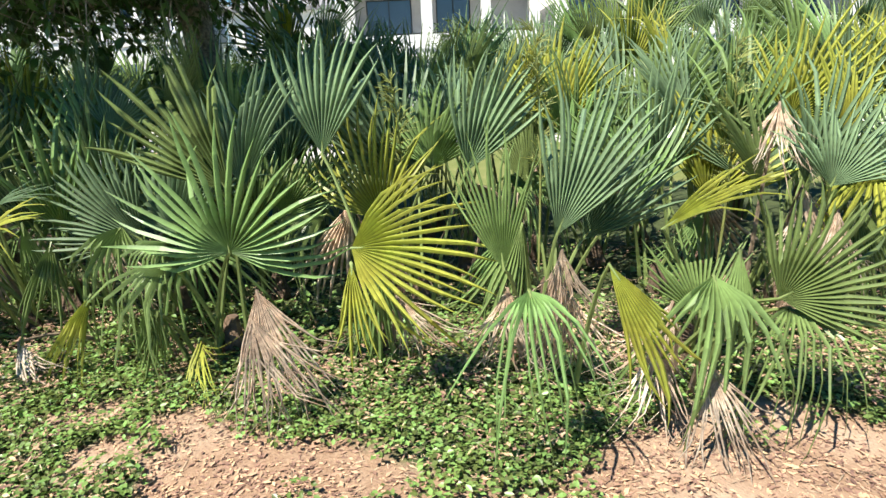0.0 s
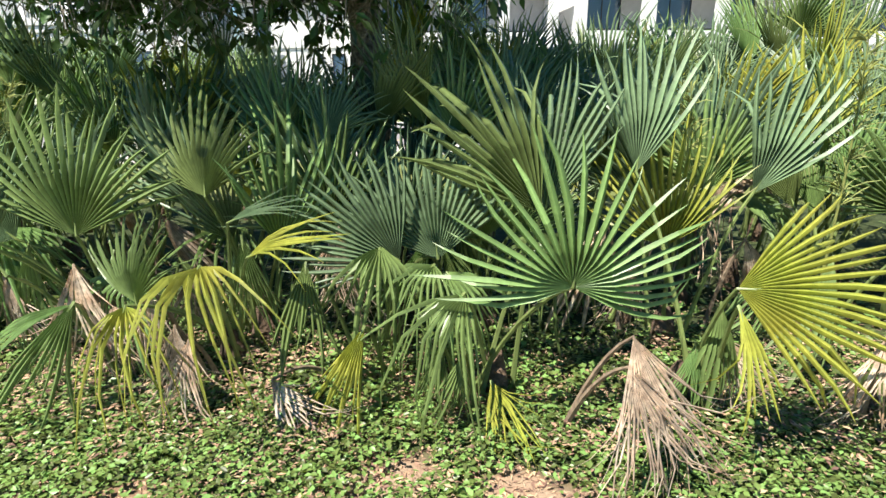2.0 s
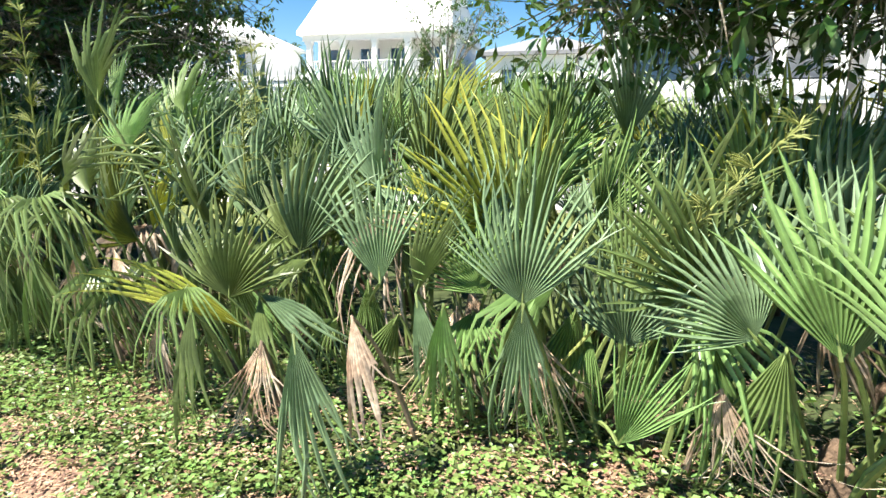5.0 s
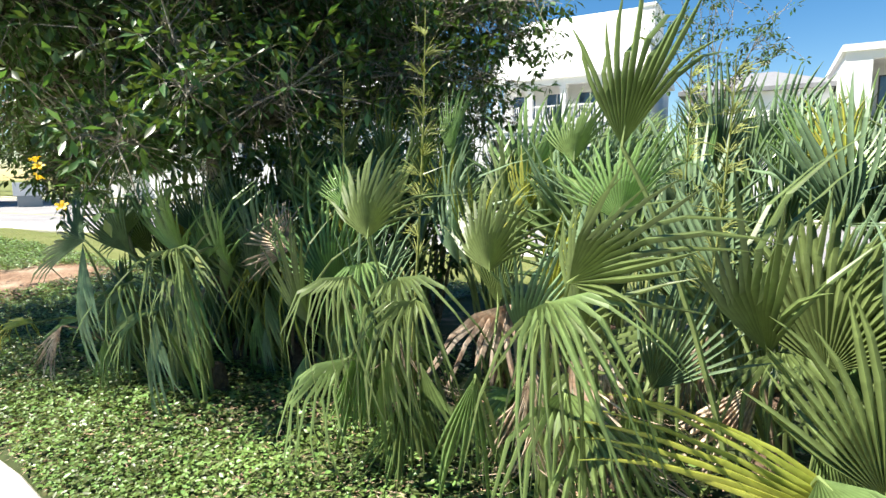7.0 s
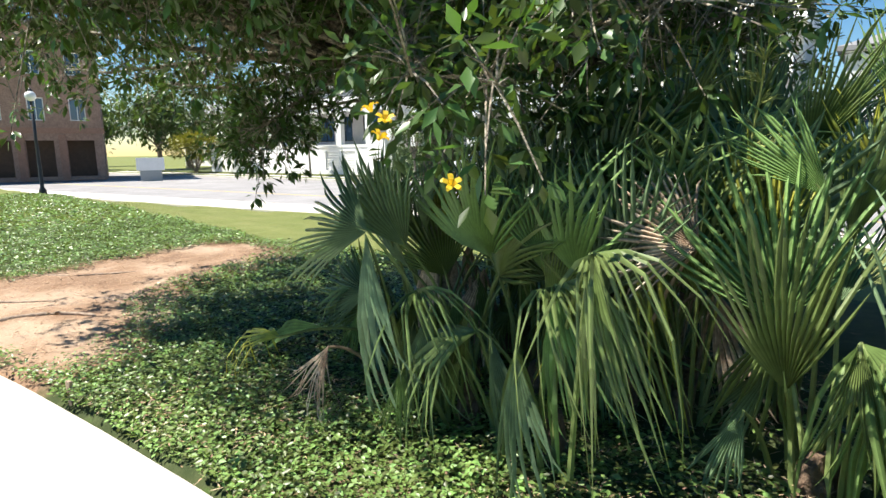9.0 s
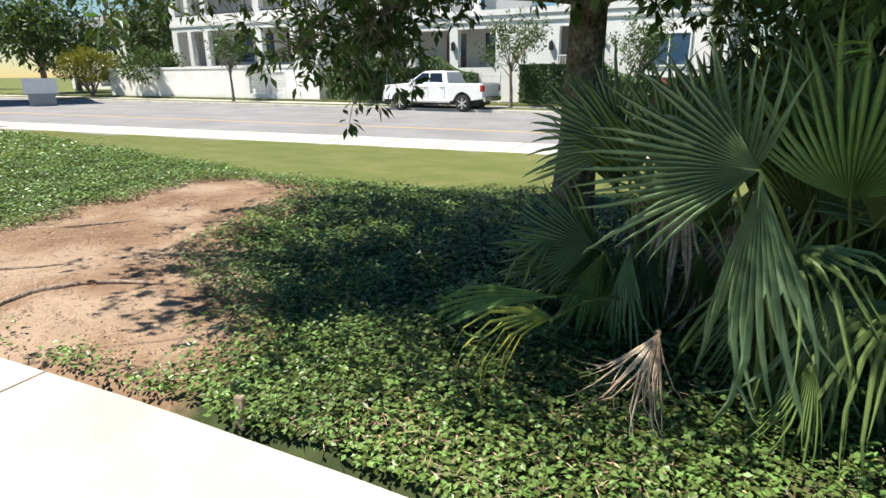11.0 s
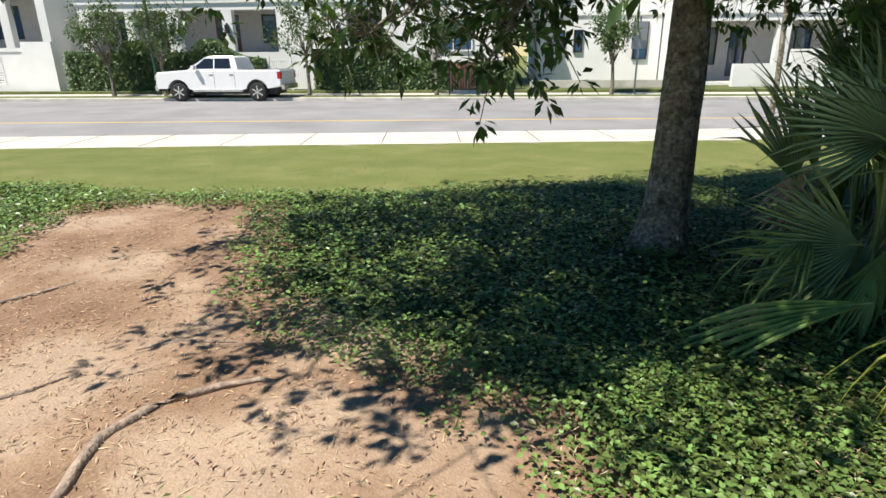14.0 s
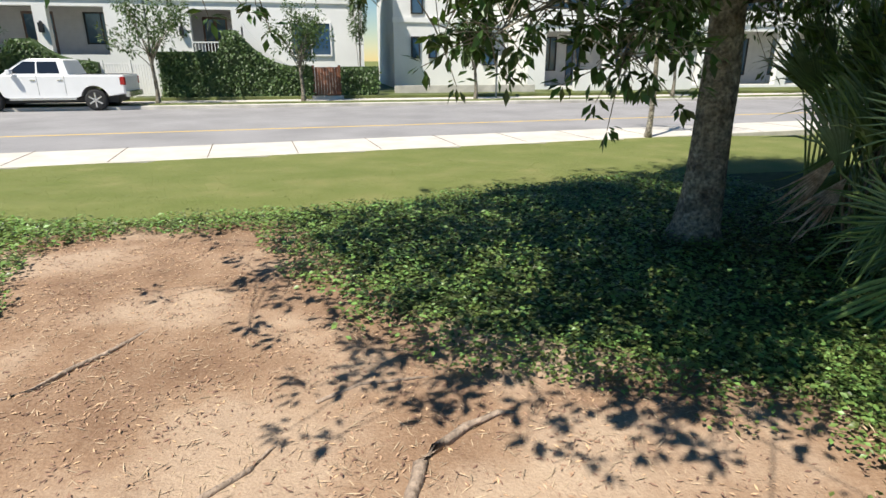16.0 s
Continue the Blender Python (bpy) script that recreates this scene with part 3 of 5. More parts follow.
BED_WEST = [
    (-5.26, 3.56, 0.67, -5.02, 3.30, 0.17, "hb"),
    (-5.07, 3.71, 0.73, -4.91, 3.50, 0.33, "hd"),
    (-5.81, 4.00, 0.67, -5.23, 3.80, 0.57, "nb"),
    (-5.82, 4.01, 0.65, -5.74, 3.80, 0.32, "hg"),
    (-5.95, 3.93, 0.65, -5.89, 3.90, 1.22, "sg"),
    (-5.86, 3.95, 0.48, -6.74, 3.60, 0.99, "ny"),
    (-6.10, 3.80, 0.72, -5.91, 3.60, 0.54, "lg"),
    (-6.20, 5.80, 1.52, -6.41, 5.90, 1.97, "uy"),
    (-8.16, 5.80, 1.35, -8.16, 5.90, 2.28, "sg"),
    (-6.73, 3.90, 1.65, -6.69, 3.90, 1.95, "ug"),
    (-7.52, 5.20, 1.64, -7.54, 5.30, 2.16, "sg"),
    (-6.84, 3.75, 1.19, -6.55, 3.60, 1.40, "ug"),
    (-6.94, 3.80, 1.07, -6.77, 3.60, 0.80, "lg"),
    (-6.84, 3.60, 1.15, -6.54, 3.40, 1.15, "lg"),
    (-6.80, 4.10, 1.38, -6.86, 4.20, 1.60, "sg"),
]
BED_END = [
    (-7.59, 4.40, 1.07, -7.60, 4.40, 1.62, "sg"),
    (-7.87, 4.02, 1.06, -7.52, 3.80, 0.73, "lg"),
    (-7.66, 3.90, 1.00, -7.58, 3.70, 0.81, "lg"),
    (-8.59, 4.34, 0.79, -8.52, 4.15, 0.38, "hg"),
    (-7.88, 4.10, 0.44, -7.86, 3.90, 0.25, "hg"),
    (-8.01, 3.95, 1.25, -8.01, 4.00, 1.67, "sg"),
    (-7.87, 3.70, 1.11, -7.86, 3.50, 0.87, "lg"),
    (-8.29, 4.18, 1.07, -8.06, 4.00, 0.99, "lg"),
    (-8.35, 4.60, 0.37, -8.15, 4.40, 0.41, "ng"),
    (-8.75, 5.60, 1.70, -8.81, 5.70, 2.36, "ug"),
    (-9.74, 5.40, 1.63, -9.70, 5.40, 2.11, "ug"),
    (-9.29, 3.65, 1.13, -9.12, 3.45, 0.49, "hg"),
    (-9.26, 3.62, 1.14, -8.85, 3.40, 1.00, "lg"),
    (-9.21, 4.40, 1.07, -9.49, 4.30, 1.17, "sd"),
    (-8.79, 4.60, 1.30, -9.00, 4.60, 1.51, "ug"),
]
BED_TIP = [
    (-10.56, 3.60, 1.10, -11.32, 3.50, 1.15, "sb"),
    (-10.55, 3.58, 1.08, -10.48, 3.40, 0.27, "hb"),
    (-9.87, 4.15, 0.97, -9.89, 4.20, 1.39, "sg"),
    (-9.61, 3.90, 0.92, -9.47, 3.70, 0.25, "hg"),
    (-9.60, 3.88, 0.92, -9.43, 3.70, 0.99, "lg"),
    (-11.43, 3.86, 0.33, -12.56, 3.70, 0.08, "ng"),
    (-10.45, 3.83, 0.77, -9.99, 3.65, 0.67, "lg"),
    (-11.38, 4.20, 0.52, -12.02, 4.10, 0.48, "sb"),
    (-11.29, 4.10, 0.54, -11.45, 4.00, -0.11, "hg"),
    (-10.37, 4.60, 1.02, -10.51, 4.60, 1.67, "ug"),
    (-11.31, 4.30, 1.06, -11.90, 4.20, 1.24, "sb"),
    (-11.36, 4.25, 0.44, -12.02, 4.10, 0.60, "sg"),
    (-11.23, 3.42, 0.42, -11.61, 3.30, 0.33, "ly"),
    (-10.98, 4.03, 1.04, -11.04, 4.05, 1.53, "sg"),
    (-10.80, 3.48, 0.45, -10.87, 3.30, 0.14, "dd"),
]
front_rng = random.Random(11)
FRONT = [*BED_EAST, *BED_EAST_MID, *BED_MID, *BED_MID_WEST, *BED_WEST, *BED_END, *BED_TIP]
palms = {}
for hx, hy, hz, tx, ty, tz, code in FRONT:
    cell = round(hx / 0.8), (0 if hy < 4.0 else 1 if hy < 5.2 else 2)
    if cell not in palms:
        y = max(min(hy + 0.45, 7.5), 3.75) if cell[1] == 0 else hy + 0.35
        if cell[0] * 0.8 < -10.5:
            y = max(y, 4.5)
        palms[cell] = new_palm(cell[0] * 0.8 + front_rng.uniform(-0.15, 0.15), y, LABELS[3 if code[1] == "d" else 2 if code[1] == "y" else front_rng.choice((0, 1))])
    plant, origin = palms[cell]
    tip = Vector((tx, ty, max(tz, 0.06)))
    hub = Vector((hx, hy, max(hz, 0.22)))
    d = tip - hub
    least = {"u": 0.58, "s": 0.5, "w": 0.55, "n": 0.5, "h": 0.5, "l": 0.45, "d": 0.45}[code[0]]
    if d.length < least:
        tip = hub + d.normalized() * least
        tip.z = max(tip.z, 0.05)
    add_frond(plant, origin, hub, tip, code, front_rng, loose=0.3)

# The rows behind, too thick to tell apart.
fill_rng = random.Random(21)


def fill_plant(x, y, top, count, kinds):
    plant, origin = new_palm(x, y, fill_rng.choice(LABELS[:3]))
    for i in range(count):
        a = 2 * math.pi * (i + fill_rng.random() * 0.7) / count
        kind = fill_rng.choice(kinds)
        colour = fill_rng.choice("gggbbbgy") if kind in "us" else fill_rng.choice("ggyd" if kind == "l" else "gd")
        out = fill_rng.uniform(0.15, 0.5)
        h = top * fill_rng.uniform(0.5, 0.74)
        hub = origin + Vector((math.cos(a) * out, math.sin(a) * out, h))
        lean = Vector((math.cos(a) * fill_rng.uniform(0.2, 0.7), math.sin(a) * fill_rng.uniform(0.2, 0.7), 1.0))
        if kind in "hl":
            lean = Vector((math.cos(a) * 0.5, math.sin(a) * 0.5, -1.0))
            hub.z = origin.z + h * 0.8
        tip = hub + lean.normalized() * fill_rng.uniform(0.6, 0.85)
        tip.z = max(tip.z, 0.08)
        add_frond(plant, origin, hub, tip, kind + colour, fill_rng)


for row, (y, top, kinds) in enumerate(((4.65, 1.3, "usuh"), (5.2, 1.65, "ususul"), (5.9, 1.95, "uusu"), (6.9, 2.2, "uuusu"), (7.9, 2.6, "uus"))):
    x = 4.2 - 0.3 * (row % 2)
    while x > (-10.9 if row < 2 else -10.4 if row < 4 else -9.6):
        shaded = -4.8 < x < 0.3
        if not (shaded and row >= 2 and fill_rng.random() < 0.4):
            fill_plant(x + fill_rng.uniform(-0.2, 0.2), y + fill_rng.uniform(-0.2, 0.25), top * fill_rng.uniform(0.86, 1.08), 7 if row else 6, kinds)
        x -= 0.85 if row < 3 else 1.0

for x, y, top in ((-10.75, 5.0, 1.45), (-10.5, 5.6, 1.6), (-10.3, 4.85, 1.5), (-10.2, 6.3, 1.8), (-9.7, 5.2, 1.6), (-9.9, 4.6, 1.4), (-11.15, 4.6, 1.35), (-10.95, 4.9, 1.5), (-10.6, 4.4, 1.3)):
    fill_plant(x, y, top, 9, "usuh")

# Old fronds that hang low in front of the stems, some of them withered.
skirt_rng = random.Random(33)
for plant, origin in list(palms.values()):
    if origin.y > 5.2:
        continue
    for i in range(5 if origin.x < -6.5 else 3):
        a = skirt_rng.uniform(-2.9, -0.25)
        out = skirt_rng.uniform(0.15, 0.5)
        hub = origin + Vector((math.cos(a) * out, math.sin(a) * out, skirt_rng.uniform(0.4, 0.8)))
        tip = hub + Vector((math.cos(a) * skirt_rng.uniform(0.1, 0.5), math.sin(a) * skirt_rng.uniform(0.05, 0.3), -0.75)) * 0.75
        tip.z = max(tip.z, 0.06)
        add_frond(plant, origin, hub, tip, skirt_rng.choice(("hg", "hg", "lg", "hb") if origin.x < -8.5 else ("hg", "hg", "lg", "dd") if origin.x < -6.5 else ("hg", "hg", "dd", "lg")), skirt_rng)


# ---- leaves ----
def leaf_mesh(name, places, axes, ups, sizes, ratio, mat, parent=None):
    """Many pointed, folded leaves in one mesh: place of the stalk, axis, upper side, length."""
    P, A, U = np.array(places), np.array(axes), np.array(ups)
    A /= np.linalg.norm(A, axis=1)[:, None] + 1e-9
    S = np.cross(A, U)
    S /= np.linalg.norm(S, axis=1)[:, None] + 1e-9
    N = np.cross(S, A)
    L = np.array(sizes)[:, None]
    W = L * ratio / 2
    mid = P + A * L * 0.5 - N * L * 0.06
    v = np.stack([P, mid + S * W + N * W * 0.35, P + A * L - N * L * 0.1, mid - S * W + N * W * 0.35, mid], axis=1).reshape(-1, 3)
    n = len(P)
    k = np.arange(n)[:, None] * 5
    tri = np.array([[0, 1, 4], [1, 2, 4], [2, 3, 4], [3, 0, 4]])
    f = (k[:, None, :] + tri[None]).reshape(-1, 3)
    me = bpy.data.meshes.new(name)
    me.vertices.add(len(v))
    me.vertices.foreach_set("co", v.ravel().astype(np.float32))
    me.loops.add(f.size)
    me.loops.foreach_set("vertex_index", f.ravel().astype(np.int32))
    me.polygons.add(len(f))
    me.polygons.foreach_set("loop_start", np.arange(0, f.size, 3, dtype=np.int32))
    me.update(calc_edges=True)
    me.validate()
    me.materials.append(M[mat])
    ob = new(name, me)
    if parent:
        ob.parent = parent
    return ob


# ---- creeping ground cover ----
def ground_cover():
    rng = np.random.default_rng(3)
    P, A, U, S = [], [], [], []
    for x0, x1, y0, y1, per, size in ((-17.5, 4.2, 2.0, 3.7, 4300, 0.033), (-17.5, 4.2, 3.7, 4.6, 1700, 0.042), (-22, -17.5, 2.2, 6.9, 1400, 0.05), (-36, -22, -0.5, 6.8, 330, 0.085), (-17.5, -10.3, 4.6, 9.2, 1500, 0.046), (-10.3, 4.2, 4.6, 6.0, 150, 0.07)):
        n = int((x1 - x0) * (y1 - y0) * per)
        for x, y in zip(rng.uniform(x0, x1, n), rng.uniform(y0, y1, n)):
            e = path_edge(x)
            if y < e + 0.02 + 0.06 * noise.noise(Vector((x * 3, 0, 0))) or y > lawn_edge(x):
                continue
            d = inside(x, y, DIRT) if x < -12 else mulch_at(x, y) * 0.8 - 0.12
            d += 0.22 * noise.noise(Vector((x * 2.2, y * 2.2, 3))) + 0.12 * noise.noise(Vector((x * 6, y * 6, 3)))
            if d > 0.02 or (d > -0.1 and rng.random() < 0.5) or (x < -12 and y < 4 and rng.random() < 0.65 * (1 + d / 0.7)):
                continue
            h = 0.05 + 0.06 * (noise.noise(Vector((x * 1.8, y * 1.8, 7))) + 0.6)
            a = rng.uniform(0, 2 * math.pi)
            P.append((x, y, ground_z(x, y) + rng.uniform(0.25, 1.0) * max(h, 0.02)))
            A.append((math.cos(a), math.sin(a), rng.uniform(-0.35, 0.5)))
            U.append((rng.normal(0, 0.35), rng.normal(0, 0.35), 1))
            S.append(size * rng.uniform(0.6, 1.25))
    return tagged(leaf_mesh("ground_cover", P, A, U, S, 0.62, "ivy"), "low green glossy leaves creeping over the bed", "ground cover", kind="stuff")


ground_cover()


def litter(name, mat, seed, count, sizes, ratio, label, x0=-18.0, x1=4.0, y1=6.2):
    """Dry pieces scattered on the bare earth, thinner where the ground cover grows."""
    rng = np.random.default_rng(seed)
    P, A, U, S = [], [], [], []
    for x, y in zip(rng.uniform(x0, x1, count), rng.uniform(1.7, y1, count)):
        if y < path_edge(x) + 0.03:
            continue
        d = inside(x, y, DIRT) if x < -12 else mulch_at(x, y) * 0.8 + 0.02
        if (d < -0.35 and not (x > -9 and y < 3.9 and rng.random() < 0.05)) or (-0.35 <= d < -0.1 and rng.random() < 0.5):
            continue
        if rng.random() < 0.3 + 0.9 * noise.noise(Vector((x * 1.4, y * 1.4, seed))):
            continue
        a = rng.uniform(0, 2 * math.pi)
        P.append((x, y, ground_z(x, y) + (0.002 + 0.008 * rng.random() if d > -0.1 else 0.05 + 0.05 * rng.random()) + 0.025 * noise.noise(Vector((x * 2.1, y * 2.1, 0))) + 0.012 * noise.noise(Vector((x * 7, y * 7, 1)))))
        A.append((math.cos(a), math.sin(a), rng.normal(0, 0.06)))
        U.append((rng.normal(0, 0.25), rng.normal(0, 0.25), 1))
        S.append(rng.uniform(*sizes))
    return tagged(leaf_mesh(name, P, A, U, S, ratio, mat), label, "leaf litter", kind="stuff")


litter("leaf_litter", "chip", 9, 100000, (0.012, 0.04), 0.26, "small dry brown leaves and bark chips on bare earth")
litter("bark_mulch", "chip", 12, 90000, (0.015, 0.045), 0.4, "red-brown bark chips between the creeping leaves of the bed", -7.5, 3.0, 4.4)
litter("straw_litter", "straw", 10, 70000, (0.025, 0.085), 0.07, "thin dry tan straw scattered on bare earth")


def lawn_grass():
    rng = np.random.default_rng(4)
    n = 60000
    x = rng.uniform(-32, -4, n)
    P, A, U, S = [], [], [], []
    for xi, r in zip(x, rng.random(n)):
        y0, y1 = lawn_edge(xi), 12.2 + 0.26 * (xi + 16)
        if y1 <= y0:
            continue
        y = y0 - 0.1 + (y1 - y0) * r ** 1.3
        a = rng.uniform(0, 2 * math.pi)
        P.append((xi, y, ground_z(xi, y)))
        A.append((math.cos(a) * 0.8, math.sin(a) * 0.8, 0.5))
        U.append((0, 0, 1))
        S.append(rng.uniform(0.018, 0.036))
    return tagged(leaf_mesh("lawn_grass", P, A, U, S, 0.18, "grass"), "short mown green grass blades of the lawn", "grass", kind="stuff")


lawn_grass()


# ---- roots and small things on the dirt ----
def root(points, r):
    bm = bmesh.new()
    rng = random.Random(len(points) + int(r * 1000))
    pts = []
    for (a, c), (a2, c2) in zip(points, points[1:]):
        for s in (0, 0.33, 0.66):
            pts.append((a + (a2 - a) * s + rng.uniform(-0.012, 0.012), c + (c2 - c) * s + rng.uniform(-0.012, 0.012), ground_z(a, c) + r * 0.25))
    pts.append((*points[-1], -0.02))
    n = len(pts)
    tube(bm, pts, [r * (0.5 + math.sin(math.pi * min(i / n + 0.2, 1)) * 0.6) for i in range(n)], 7, 0.15, rng)
    return tagged(part("root", bm, "root", smooth=True), "grey-brown tree root lying bare on the dirt", "root")


root([(-14.55, 2.12), (-14.68, 2.5), (-14.64, 2.75), (-14.45, 2.98), (-14.2, 3.1)], 0.026)
root([(-16.8, 3.1), (-16.46, 3.4), (-16.22, 3.9), (-16.1, 4.3)], 0.013)
root([(-15.1, 3.2), (-14.91, 3.35), (-14.5, 3.42)], 0.01)
root([(-15.7, 2.4), (-15.3, 2.75), (-15.2, 2.95)], 0.012)
bm = bmesh.new()
box(bm, -0.022, -0.012, -0.1, 0.022, 0.012, 0.13, bevel=0.004)
stake = part("stake", bm, "post_wood")
stake.matrix_basis = pose(-12.22, 2.5, 0, 3, 4, 20)
tagged(stake, "short weathered wooden stake in the ground cover", "stake")


# ---- trees ----
def bough(bm, start, end, r, rng, sag=0.2):
    start, end = Vector(start), Vector(end)
    pts = []
    for i in range(6):
        s = i / 5
        p = start.lerp(end, s)
        p.z += sag * 4 * s * (1 - s)
        if 0 < i < 5:
            p += Vector((rng.uniform(-1, 1), rng.uniform(-1, 1), rng.uniform(-1, 1))) * 0.06 * (end - start).length * 0.5
        pts.append(p)
    tube(bm, pts, [r * (1 - 0.85 * i / 5) for i in range(6)], 6, 0.1, rng)
    return pts


def tree(name, base, height, trunk_r, boughs, leaves_each, leaf, spread, label, mat="leaf", lean=(0, 0), seed=1, category="tree", far=False):
    """A tapered trunk with limbs, and a crown of leaves that sit on the boughs' outer ends."""
    rng, nr = random.Random(seed), np.random.default_rng(seed)
    base = Vector(base)
    thing = empty(name, pose(*base), label, category)
    bm = bmesh.new()
    n = 12
    pts = [(lean[0] * s ** 2 + 0.03 * math.sin(5 * s), lean[1] * s ** 2, s * height - 0.1) for s in [i / n for i in range(n + 1)]]
    radii = [trunk_r * (1 + 0.75 * math.exp(-9 * i / n * height / 2.2) - 0.25 * i / n) for i in range(n + 1)]
    tube(bm, pts, radii, 14, 0.05, rng)
    part("trunk", bm, "bark", thing, smooth=True)
    P, A, U, S = [], [], [], []
    twigs = bmesh.new()
    for i, end in enumerate(boughs):
        end = Vector(end) - base
        start = Vector(pts[-1 - (i % 4)])
        bm = bmesh.new()
        line = bough(bm, start, end, trunk_r * (0.32 if end.z > 2.4 else 0.16), rng, 0.25 if end.z < start.z else 0.1)
        part("limb", bm, "bark", thing, smooth=True)
        for _ in range(leaves_each // 9):
            s = max(1 - abs(nr.normal(0, 0.26)), 0.12)
            k = min(int(s * 5), 4)
            p = line[k].lerp(line[k + 1], s * 5 - k)
            wide = spread * (0.55 if end.z < 2.2 else 1.0)
            off = Vector(nr.normal(0, wide, 3))
            c = p + off * (0.35 + 0.65 * s)
            if not far:
                tube(twigs, [p, p.lerp(c, 0.5) + Vector((0, 0, 0.02)), c], [0.006, 0.005, 0.003], 3)
            for _ in range(9):
                d = Vector(nr.normal(0, 1, 3)).normalized()
                P.append(c + d * leaf * nr.uniform(0.05, 0.75))
                A.append(d + off.normalized() * 0.5 + Vector((0, 0, -0.3)))
                U.append((nr.normal(0, 0.5), nr.normal(0, 0.5), 1))
                S.append(leaf * nr.uniform(0.65, 1.25))
    if not far:
        tagged(part("twig_spray", twigs, "bark", thing), kind="stuff")
    crown = leaf_mesh("crown", P, A, U, S, 0.42, mat, thing)
    tagged(crown, kind="stuff")
    return thing


def shell(centre, radii, count, seed, low=-0.5):
    rng = random.Random(seed)
    out = []
    while len(out) < count:
        v = Vector((rng.gauss(0, 1), rng.gauss(0, 1), rng.gauss(0, 1))).normalized()
        if v.z > low:
            k = rng.uniform(0.55, 1.0)
            out.append((centre[0] + v.x * radii[0] * k, centre[1] + v.y * radii[1] * k, centre[2] + v.z * radii[2] * k))
    return out


LOW = [(-13.4, 4.4, 1.45), (-14.5, 4.7, 1.7), (-13.3, 4.3, 1.65), (-14.2, 4.5, 1.6), (-11.5, 4.7, 2.0), (-10.4, 4.2, 1.9),
       (-9.9, 3.35, 1.78), (-9.5, 3.4, 1.72), (-10.3, 3.6, 1.95), (-9.2, 3.7, 2.0), (-9.4, 4.6, 2.2), (-11.0, 4.2, 2.1)]
OVER = [(-15.75, 4.6, 2.4), (-16.4, 4.6, 2.5), (-15.0, 2.6, 2.8), (-16.0, 3.0, 2.8), (-14.5, 2.0, 3.1), (-17.0, 3.6, 2.6), (-15.5, 2.0, 3.2), (-16.8, 4.4, 2.5), (-13.5, 1.9, 3.2), (-12.4, 2.2, 3.3), (-11.4, 2.8, 3.1), (-14.0, 2.7, 3.0), (-11.8, 3.2, 3.2), (-11.0, 3.4, 3.1), (-12.2, 3.4, 3.3), (-10.8, 2.9, 3.0), (-11.4, 3.7, 2.9), (-12.6, 3.0, 3.1),
        (-14.7, 1.5, 3.2), (-14.4, 1.6, 3.2), (-13.8, 2.1, 3.2), (-16.2, 2.1, 3.2), (-14.8, 1.7, 3.2), (-12.6, 2.2, 3.2), (-11.6, 2.8, 3.2), (-12.0, 3.1, 3.2), (-11.3, 3.0, 3.1), (-12.3, 3.6, 3.2), (-11.8, 3.4, 3.1), (-11.0, 3.1, 3.2), (-11.5, 2.5, 3.3), (-12.4, 2.6, 3.2), (-12.3, 2.4, 3.2), (-12.0, 3.1, 3.2), (-11.3, 3.5, 3.2), (-12.5, 2.3, 3.2)]
tree("oak", (-12.18, 5.55, 0), 2.7, 0.165, LOW + OVER + shell((-13.2, 4.75, 3.6), (3.9, 2.95, 2.1), 66, 2, -0.55) + shell((-10.5, 7.4, 3.2), (1.6, 1.9, 1.6), 44, 7, -0.8), 560, 0.1, 0.36,
     "broad-crowned tree with grey lichened trunk and glossy green leaves", lean=(0.12, 0.1), seed=2)
SHADE_LOW = [(-4.4, 5.3, 2.25), (-3.8, 5.0, 2.15), (-3.2, 4.8, 2.2), (-4.6, 5.8, 2.3), (-4.0, 5.8, 2.15), (-3.0, 5.4, 2.25), (-2.4, 5.0, 2.35), (-1.6, 5.2, 2.4), (-1.3, 5.8, 2.5), (-3.5, 6.3, 2.2), (-4.8, 6.4, 2.4), (-2.6, 6.9, 2.3), (-1.2, 6.8, 2.4)]
tree("oak", (-1.95, 6.07, 0), 3.0, 0.16, SHADE_LOW + shell((-2.7, 5.5, 3.5), (2.6, 2.1, 1.3), 110, 3, -0.6), 600, 0.11, 0.36,
     "shady tree with dark trunk and dense green leaves among the palmettos", seed=3)
tree("street_tree", (-9.0, 14.2, -0.23), 3.2, 0.06, shell((-9.0, 14.3, 4.2), (1.6, 1.6, 1.3), 14, 5), 110, 0.1, 0.28,
     "slender young street tree beside the near pavement", seed=5)


